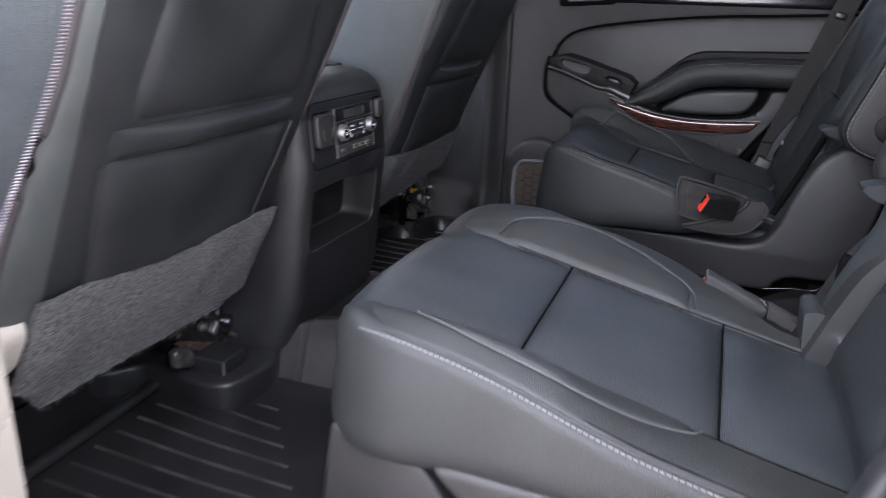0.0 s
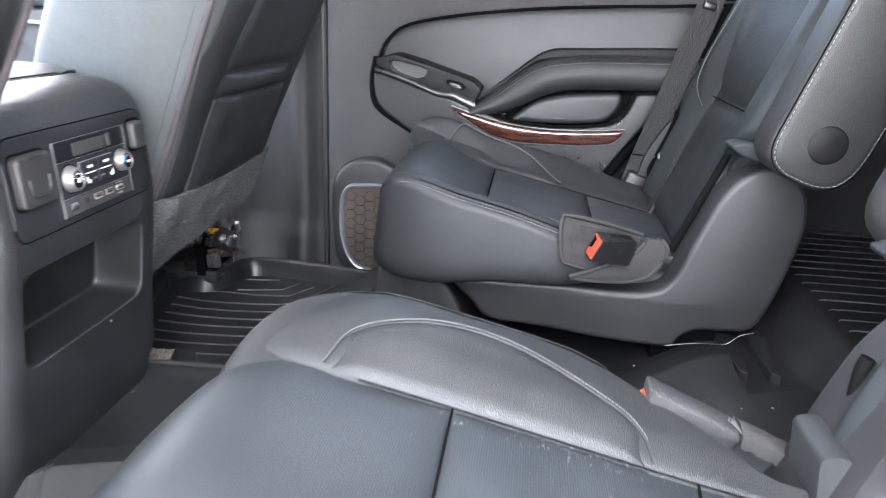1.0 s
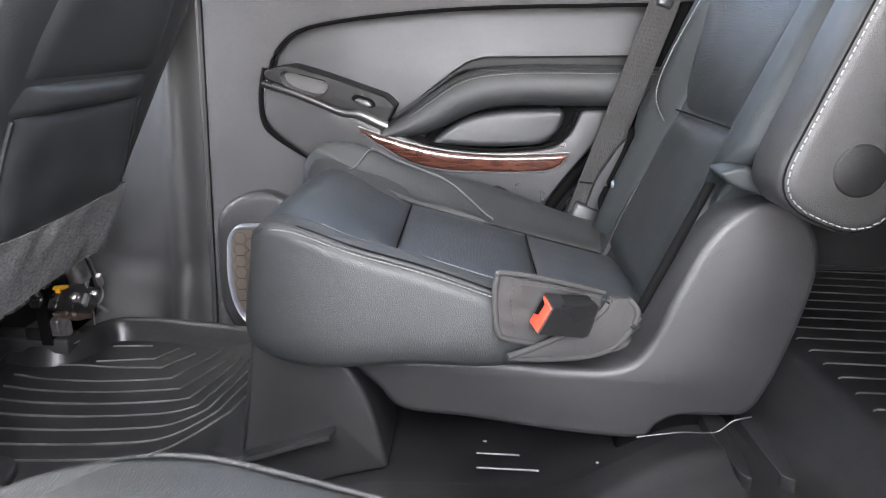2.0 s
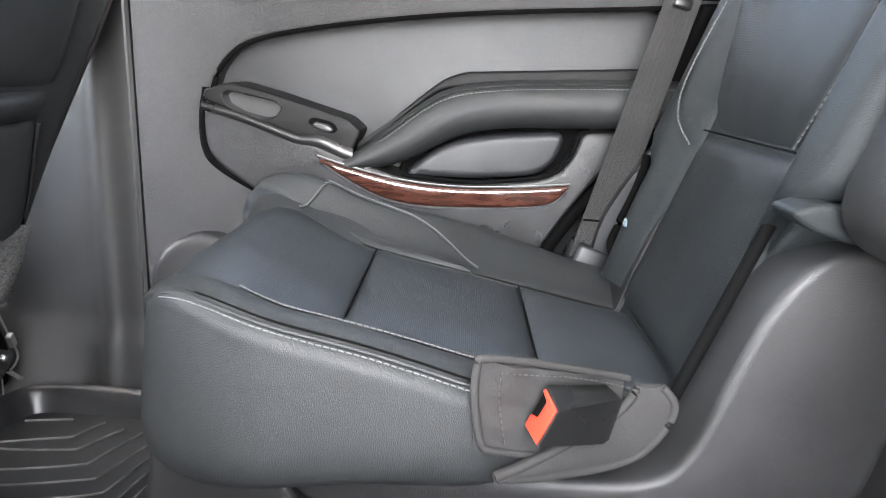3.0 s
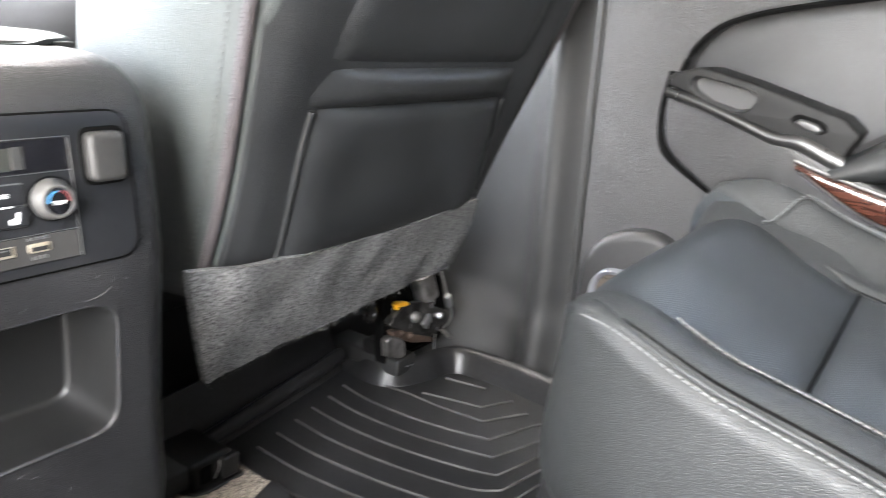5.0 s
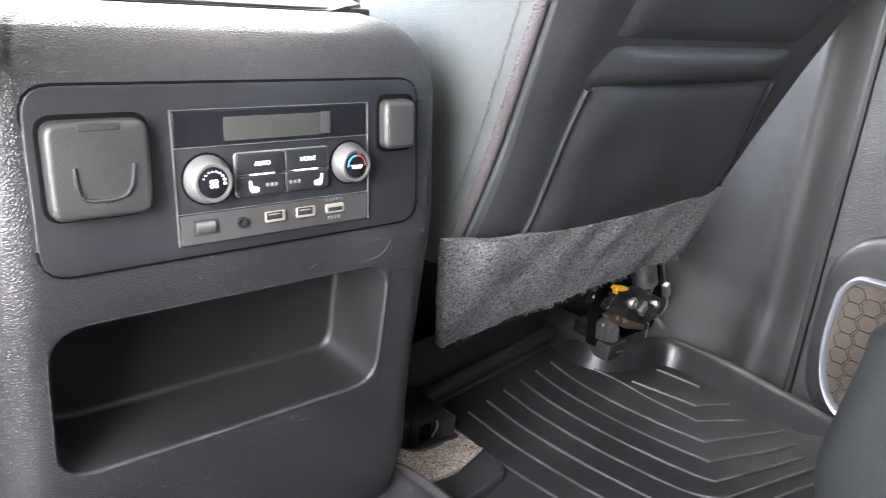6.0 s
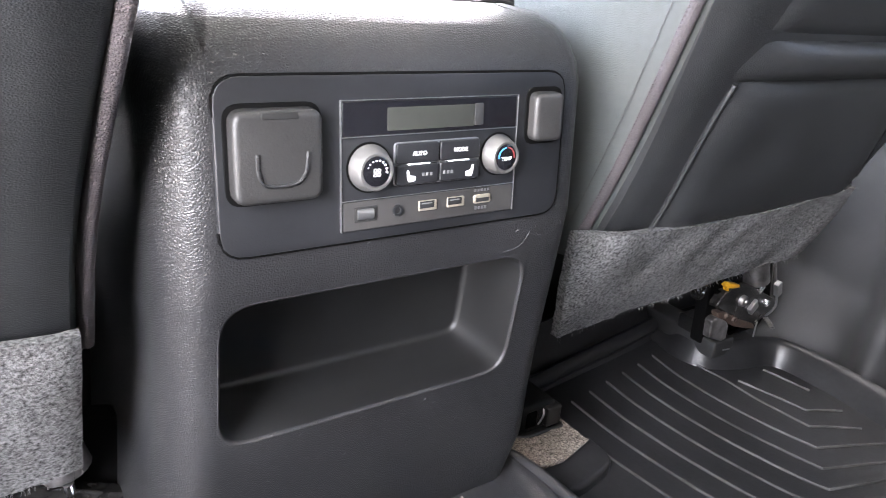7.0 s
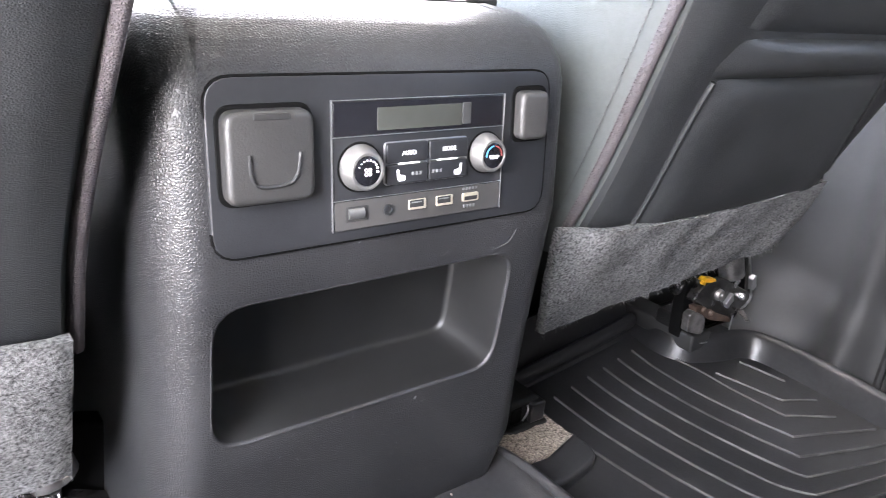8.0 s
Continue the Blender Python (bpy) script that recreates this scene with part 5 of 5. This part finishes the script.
    for i in range(17):
        z = lerp(0.25, 0.95, i / 16)
        x = back_x(z)
        hw = 0.162 + 0.060 * smooth(0.405, 0.440, z)
        low_w = 0.134 if sg > 0 else 0.176
        hi = low_w + (0.222 - low_w) * smooth(0.38, 0.45, z)
        out = rounded([(x + 0.006, -0.1), (x - 0.012 * smooth(0.38, 0.45, z), -hi + 0.052 * smooth(0.38, 0.45, z)), (x + 0.012, -hi), (x + 0.11, -hi + 0.02), (x + 0.12, hw - 0.02), (x + 0.012, hw), (x - 0.012 * smooth(0.405, 0.44, z), hw - 0.052 * smooth(0.405, 0.44, z) - 0.012), (x + 0.006, 0.1)], [0.03, 0.03, 0.02, 0.03, 0.03, 0.02, 0.03, 0.03], 4)
        loops.append([(p.x, Y(p.y), z) for p in out])
    part("backrest", rings(loops), MATT_DIM_LEATHER, seat, "charcoal leather backrest")
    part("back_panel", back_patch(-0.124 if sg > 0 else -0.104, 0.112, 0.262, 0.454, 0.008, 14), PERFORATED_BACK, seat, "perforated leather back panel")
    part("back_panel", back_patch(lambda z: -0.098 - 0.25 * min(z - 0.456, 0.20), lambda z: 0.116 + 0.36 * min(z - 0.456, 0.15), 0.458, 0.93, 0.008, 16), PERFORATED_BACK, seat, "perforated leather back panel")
    part("panel_seam", tube([back(lerp(-0.10, 0.114, k / 16), 0.456, 0.0015) for k in range(17)], 0.0011, 5), SEAM_BLACK, seat)
    for side in (-1, 1):
        part("back_bolster", back_patch(side * 0.112, (lambda z: -(0.132 if sg > 0 else 0.166) - (0.096 if sg > 0 else 0.062) * smooth(0.39, 0.455, z)) if side < 0 else (lambda z: 0.168 + 0.060 * smooth(0.405, 0.440, z)), 0.275, 0.93, 0.004, 6 if sg > 0 else 12, 18, 40), MATT_DIM_LEATHER, seat)
        line = spline([back(side * 0.118, 0.438, 0.006), back(side * 0.150, 0.463, 0.007), back(side * 0.168, 0.51, 0.007), back(side * 0.160, 0.62, 0.007), back(side * 0.145, 0.90, 0.007)], 8) if side > 0 else spline([back(-0.101 - 0.25 * min(z - 0.456, 0.20), z, 0.006) for z in (0.458, 0.50, 0.55, 0.62, 0.68, 0.80, 0.92)], 8)
        part("back_seam", tube(line, 0.0014, 5), LEATHER, seat)
        part("back_stitching", stitches([p + Vector((-0.001, -sg * side * 0.004 if side > 0 else sg * -0.004, 0)) for p in line], 0.0040, 0.0018, 0.0006), THREAD, seat)
    if sg > 0:
        w, z = 0.150, 0.341
        part("rivet", turned([(0.0055, 0.0), (0.0055, 0.002), (0.0035, 0.0035), (0.0001, 0.004)], lambda p, q, h: (back(w, z)[0] - 0.004 - h, Y(w) + p, back(w, z)[2] + q), 14), material("grey_blue_rivet", (0.12, 0.16, 0.18), 0.4), seat, "blue-grey plastic rivet")
    gap = [(0.176, 0.418, 0.214), (0.174, 0.400, 0.215), (0.164, 0.371, 0.217), (0.148, 0.329, 0.212), (0.137, 0.308, 0.190), (0.155, 0.276, 0.183), (0.178, 0.252, 0.180)]
    part("recliner_gap", tube(spline([at(*q) for q in gap], 6), 0.0055, 8), SEAM_BLACK, seat, "black gap of the recliner")
    if sg > 0:
        part("recliner_gap", tube(spline([back(-0.140, z, -0.004) for z in (0.262, 0.29, 0.33, 0.37, 0.405)], 6), 0.0055, 8), SEAM_BLACK, seat, "black gap of the recliner")
    if sg < 0:
        gap = [(0.164, 0.356, -0.178), (0.161, 0.343, -0.178), (0.162, 0.304, -0.178), (0.173, 0.275, -0.172), (0.190, 0.260, -0.165)]
        part("recliner_gap", tube(spline([at(*q) for q in gap], 6), 0.0055, 8), SEAM_BLACK, seat, "black gap of the recliner")
        part("leather_flap", slab(rounded([(0.126, 0.300), (0.140, 0.304), (0.162, 0.292), (0.172, 0.280), (0.155, 0.258), (0.130, 0.256)], 0.006), at, -0.130, -0.192, 0.006), LEATHER, seat, "folded leather flap beside the backrest")
        part("steel_pin", tube([at(0.162, 0.284, -0.115), at(0.160, 0.283, -0.072)], 0.0036, 8), CHROME, seat, "bright steel pin")
        part("recliner_edge", tube(spline([at(q[0] + 0.006, q[1] - 0.003, q[2] + 0.004) for q in gap[2:]], 6), 0.0028, 6), RUST, seat, "rusty recliner edge")
    # recliner shield at the foot of the backrest, outer side
    part("recliner_shield", slab(rounded([(0.115, 0.28), (0.150, 0.27), (0.215, 0.33), (0.250, 0.42), (0.225, 0.435), (0.165, 0.40), (0.130, 0.34)], 0.02), at, 0.215, 0.238, 0.008), PANEL, seat, "black recliner shield")
    if sg > 0:
        part("steel_pin", tube([at(0.160, 0.272, 0.162), at(0.170, 0.268, 0.162), at(0.180, 0.258, 0.162), at(0.186, 0.249, 0.162)], 0.0034, 8), CHROME, seat, "bright steel pin")
    # armrest on the inner side, folded up
    c, s_ = math.cos(0.325), math.sin(0.325)

    def arm(a, b, d):
        return (0.246 + a * c + b * s_, Y(-d + 0.016), 0.449 - a * s_ + b * c)
    line = rounded([(-0.058, -0.050), (0.050, -0.056), (0.060, 0.36), (-0.052, 0.36)], [0.042, 0.062, 0.04, 0.04], 7)
    armrest = part("armrest", slab(line, arm, 0.232, 0.308, 0.013, 0.012), ARM_LEATHER, seat, "folded-up leather armrest")
    part("armrest_seam", tube([arm(p.x, p.y, 0.3036) for p in inset(line, 0.0030)] + [arm(inset(line, 0.0030)[0].x, inset(line, 0.0030)[0].y, 0.3036)], 0.0009, 6), SEAM_BLACK, armrest)
    part("armrest_stitching", stitches([arm(p.x, p.y, 0.3064) for p in inset(line, 0.0060)] + [arm(inset(line, 0.0060)[0].x, inset(line, 0.0060)[0].y, 0.3064)], 0.0042, 0.002, 0.0007), THREAD, armrest)
    part("pivot_cap", turned([(0.0205, 0.300), (0.0225, 0.307), (0.0205, 0.3095), (0.0190, 0.3100), (0.0001, 0.3112)], lambda a, b, h: arm(a, b, h), 36), CAP_BLACK, armrest, "round plastic pivot cap")
    part("armrest_bracket", slab(rounded([(0.160, 0.430), (0.174, 0.419), (0.206, 0.409), (0.250, 0.412), (0.250, 0.428), (0.182, 0.437)], 0.008), at, -0.180, -0.216, 0.004), MATT_DIM_LEATHER, seat, "leather flap under the armrest")
    return seat


second_seat(1, 1.573, 0.234, 0.066, (0.184, 0.348), 0.0)
second_seat(-1, 0.745, 0.258, 0.075, (0.155, 0.332), 0.018)

# ---- seat belt ----
belt = thing("seat_belt", (0.13, 1.80, 0.28), "dark grey woven seat belt hanging beside the backrest", "seat belt")


def belt_line(z):
    f = (z - 0.29) / 0.30
    return Vector((0.116 + 0.100 * f, 1.800 + 0.055 * min(f, 1.6), z))


def webbing(u, v):
    p = belt_line(lerp(0.285, 1.12, u))
    return (p.x + (v - 0.5) * 0.046, p.y + 0.006 * (v - 0.5), p.z + (v - 0.5) * -0.004)


part("webbing", pad(webbing, 40, 6, (0.0, 0.0016, 0)), WEBBING, belt)
for v in (0.04, 0.17, 0.30, 0.43, 0.57, 0.70, 0.83, 0.96):
    part("webbing_ridge", tube([Vector(webbing(k / 30, v)) + Vector((0, -0.0003, 0)) for k in range(31)], 0.0013, 5), WEBBING, belt)
part("webbing_seam", tube([Vector(webbing(0.055, v)) + Vector((0, -0.0016, 0)) for v in (0.02, 0.5, 0.98)], 0.0014, 5), SEAM_BLACK, belt)
anchor = part("anchor_sleeve", box((0.090, 1.785, 0.228), (0.138, 1.815, 0.300), 0.006, pose(0, 0, 0, 0, 20, 0)), PANEL, belt, "black plastic anchor sleeve")
part("belt_guide", box((0.206, 1.846, 0.592), (0.230, 1.860, 0.606), 0.004, pose(0, 0, 0, 0, 15, 0)), SATIN_BLACK, belt, "black belt stop")

# ---- mats ----
def mat(sg, ribs, label):
    yc = MID + sg * 0.50
    m = thing("floor_mat", (-0.6, yc, 0.0), label, "floor mat", "footwell mats")
    inner, outer = 0.205, 0.770

    def flare(x):
        """The mat curves up towards the seat's front legs."""
        return 0.060 * smooth(-0.50, -0.33, x) ** 1.4 if sg > 0 else 0.0

    def sheet(u, v):
        x, w = lerp(-0.86, -0.20, u), lerp(inner, outer, v)
        lip = 0.003 * smooth(0.95, 1.0, v) + 0.03 * smooth(0.05, 0.0, v) * 0.4 + 0.030 * smooth(0.05, 0.0, u)
        return (x, MID + sg * w, floor_z(x) + flare(x) + lip + 0.001 * noise.noise((x * 6, w * 6, sg)))
    part("sheet", pad(sheet, 40, 36, (0, 0, -0.006)), RUBBER, m)
    for line in ribs:
        pts = [(p.x, p.y, floor_z(p.x) + flare(p.x) + 0.0015) for p in spline([(x, y, 0.0) for x, y in line], 6)]
        # ribs coloured paler than the sheet as a painted highlight
        part("rib", tube(pts, 0.0015, 6, 1.3), RIB, m)
    return m


ribs = [[(-0.665, 1.846), (-0.632, 1.851), (-0.600, 1.856)],
        [(-0.663, 1.784), (-0.615, 1.795), (-0.574, 1.804)], [(-0.574, 1.804), (-0.562, 1.828), (-0.550, 1.849)],
        [(-0.771, 1.762), (-0.720, 1.764), (-0.675, 1.768), (-0.621, 1.766), (-0.551, 1.772)], [(-0.551, 1.772), (-0.535, 1.800), (-0.515, 1.832)]]
for k in range(7):
    first, corner = (-0.766 + 0.007 * k, 1.725 - 0.0385 * k), (-0.520 + 0.0265 * k, 1.737 - 0.0325 * k)
    third, two_thirds = lerp(Vector(first), Vector(corner), 0.22), lerp(Vector(first), Vector(corner), 0.5)
    ribs.append([first, third + Vector((0, -0.012)), two_thirds + Vector((0, -0.016)), lerp(Vector(first), Vector(corner), 0.76) + Vector((0, -0.011)), corner])
    if k < 7:
        ribs.append([corner, (corner[0] + 0.022, corner[1] + 0.055), (corner[0] + 0.048, corner[1] + 0.112)])
right_mat = mat(1, ribs, "black ribbed rubber mat in the passenger-side footwell")
ribs = [[(-0.592, 0.900), (-0.552, 0.897)]]
for k in range(8):
    first, corner = (-0.690 - 0.040 * min(k, 1), 0.880 - 0.041 * k), (-0.522 + 0.030 * k, 0.854 - 0.037 * k)
    ribs.append([first, lerp(Vector(first), Vector(corner), 0.5) + Vector((0.0, -0.003)), corner])
left_mat = mat(-1, ribs, "black ribbed rubber mat in the driver-side footwell")


def lip(path, r, owner, h):
    """A raised, rounded rim along a line on the floor."""
    loops = []
    pts = spline(path, 8)
    for i, p in enumerate(pts):
        t = (pts[min(i + 1, len(pts) - 1)] - pts[max(i - 1, 0)]).normalized()
        n = Vector((-t.y, t.x))
        z0 = floor_z(p.x)
        loops.append([(p.x + n.x * a, p.y + n.y * a, z0 + b) for a, b in ((-r * 1.5, -0.004), (-r * 1.1, h * 0.30), (-r * 0.6, h * 0.82), (-r * 0.2, h * 0.98), (r * 0.15, h), (r * 0.3, h * 0.9), (r * 0.3, -0.004))])
    part("raised_rim", rings(loops), RUBBER, owner)


lip([(-0.87, 1.775), (-0.80, 1.786), (-0.755, 1.776), (-0.722, 1.784), (-0.703, 1.822), (-0.692, 1.868), (-0.666, 1.893), (-0.610, 1.898), (-0.540, 1.893), (-0.400, 1.870)], 0.015, right_mat, 0.036)
shelf = rounded([(-0.87, 0.800), (-0.808, 0.824), (-0.785, 0.868), (-0.74, 0.866), (-0.68, 0.856), (-0.630, 0.860), (-0.607, 0.890), (-0.602, 0.93), (-0.600, 0.975), (-0.62, 1.01), (-0.87, 1.01)], [0.01, 0.03, 0.03, 0.03, 0.03, 0.03, 0.03, 0.03, 0.02, 0.01, 0.01])
part("raised_shelf", slab(shelf, lambda a, b, d: (a, b, d), -0.004, 0.044, 0.009), RUBBER, left_mat, "raised shelf of the mat round the seat latch")

part("front_riser", tube(spline([(-0.752, 1.42, 0.020), (-0.760, 1.49, 0.024), (-0.772, 1.585, 0.028), (-0.785, 1.68, 0.030), (-0.797, 1.750, 0.032)], 6), 0.010, 8, 1.2), RUBBER, right_mat)
foot_line = spline([(-0.750, 1.40, 0.004), (-0.760, 1.49, 0.004), (-0.772, 1.585, 0.004), (-0.785, 1.68, 0.004), (-0.797, 1.755, 0.004)], 6)
part("front_wall", pad(lambda u, v: foot_line[round(u * (len(foot_line) - 1))] + Vector((-0.030 * v - 0.006 * v * v, 0, 0.078 * v)), len(foot_line) - 1, 8, (-0.006, 0, -0.002)), RUBBER, right_mat, "upturned front wall of the mat")
part("raised_rim", tube(spline([(-0.752, 0.56, 0.010), (-0.752, 0.65, 0.010), (-0.757, 0.78, 0.010), (-0.760, 0.875, 0.012)], 6), 0.011, 8, 0.9), RUBBER, left_mat)

# tunnel between the seats with its own mat
tunnel = thing("tunnel_mat", (-0.4, MID, 0.0), "black rubber mat over the raised floor tunnel", "floor mat")


def hump(u, v):
    x = lerp(-0.655, 0.20, u)
    w = lerp(-0.115, 0.200, v)
    half_w = 0.200 if w > 0 else 0.115
    side = smooth(half_w, half_w - 0.035, abs(w))
    end = smooth(-0.655, -0.630, x)
    return (x, MID + w * (1 + 0.06 * (1 - side)), max(floor_z(x) + 0.003, 0.056 * side * (0.3 + 0.7 * end)) + 0.006 * smooth(half_w - 0.07, half_w - 0.035, abs(w)) * side * end)


part("sheet", pad(hump, 60, 40, (0, 0, -0.010)), RUBBER, tunnel)
part("edge_bead", tube(spline([(-0.50, MID + 0.172, 0.062), (-0.60, MID + 0.170, 0.060), (-0.638, MID + 0.150, 0.058), (-0.645, MID + 0.05, 0.058), (-0.645, MID - 0.04, 0.058), (-0.638, MID - 0.07, 0.058), (-0.60, MID - 0.088, 0.060), (-0.5, MID - 0.090, 0.062)], 8), 0.006, 8), RUBBER, tunnel)
foot = [(-0.600, 0.966), (-0.572, 0.972), (-0.566, 0.990), (-0.560, 0.973), (-0.50, 0.995), (-0.40, 1.02), (-0.40, 1.10), (-0.62, 1.10)]
head = [(-0.632, 1.028, 0.050), (-0.597, 1.044, 0.076), (-0.588, 1.060, 0.074), (-0.580, 1.046, 0.080), (-0.52, 1.056, 0.086), (-0.40, 1.080, 0.086), (-0.40, 1.12, 0.084), (-0.61, 1.11, 0.056)]
crown = [(lerp(x, -0.49, 0.05), y + 0.008, z + 0.004) for x, y, z in head]
# rubber like the mat; the lighter colour paints the door's light on it
part("side_wall", rings([[(x, y, -0.002) for x, y in foot], [(lerp(p[0], q[0], 0.5), lerp(p[1], q[1], 0.5), q[2] * 0.5) for p, q in zip(foot, head)], head, crown]), DOOR_PLASTIC, left_mat, "folded rubber side wall of the mat, coloured lighter as if lit", 28)
scrap = thing("carpet_patch", (-0.68, 1.42, 0.0), "dusty tan carpet strip beside the console", "carpet")
part("carpet", pad(lambda u, v: (lerp(-0.722, -0.642, u), lerp(1.330, 1.484, v), 0.010 + 0.004 * noise.noise((u * 5, v * 5, 0)) + 0.0012 * noise.noise((u * 60, v * 60, 0))), 50, 50, (0, 0, -0.012)), TAN_CARPET, scrap)

part("mat_corner", slab(rounded([(-0.655, 1.487), (-0.620, 1.486), (-0.607, 1.474), (-0.594, 1.418), (-0.600, 1.385), (-0.640, 1.385), (-0.637, 1.427)], [0.004, 0.012, 0.014, 0.014, 0.004, 0.004, 0.004]), lambda a, b, d: (a, b, d), -0.002, 0.013, 0.005), RUBBER, right_mat, "thick rubber corner of the mat")

# liner ridges behind the seats
liner = thing("cargo_liner", (0.5, MID, floor_z(0.5)), "black ribbed rubber liner behind the second row", "floor mat")
for k in range(16):
    y = 1.345 + 0.0372 * k
    part("rib", tube([(0.361, y, 0.187), (0.364, y, 0.189), (0.45, y, 0.189), (0.80, y, 0.189)], 0.0012, 6, 1.0), RIB, liner)
part("raised_plate", slab(rounded([(0.125, 1.010), (0.285, 1.030), (0.290, 1.275), (0.142, 1.245)], 0.016), lambda a, b, d: (a, b, floor_z(a) + d), -0.02, 0.005, 0.0045), RUBBER, liner, "raised moulded plate in the floor")
for a, c in ((0.206, 0.216), (0.246, 0.258)):
    part("floor_ridge", slab(rounded([(a, 1.315), (c, 1.305), (c + 0.012, 1.425), (a - 0.004, 1.435)], 0.004), lambda u, v, d: (u, v, floor_z(u) + d), -0.02, 0.0014, 0.0013), RUBBER, liner)
for k in range(2):
    part("rib", tube([(-0.04, 1.42 + 0.03 * k, floor_z(-0.04) + 0.003), (0.03 - 0.02 * k, 1.42 + 0.03 * k, floor_z(0.0) + 0.003)], 0.0016, 6, 0.8), RIB, liner)

# crumbs on the floor
for x, y, z, r in ((-0.03, 1.476, 0.0, 0.0022), (0.039, 1.351, 0.0, 0.0026), (-0.60, 1.262, 0.058, 0.0013), (0.184, 1.212, 0.0, 0.0012), (0.220, 1.217, 0.0, 0.0014), (0.09, 1.40, 0.0, 0.0015)):
    base = max(z, floor_z(x) + 0.003)
    crumb = thing("crumb", (x, y, base), "small pale crumb lying on the rubber mat", "crumb", "crumbs")
    part("grain", turned([(0.0001, base - 0.0005), (r, base), (r * 0.8, base + r * 0.5), (0.0001, base + r * 0.6)], lambda a, b, h: (x + a * 1.3, y + b * 0.8, h), 8), material("crumb", (0.38, 0.32, 0.25), 0.8), crumb)
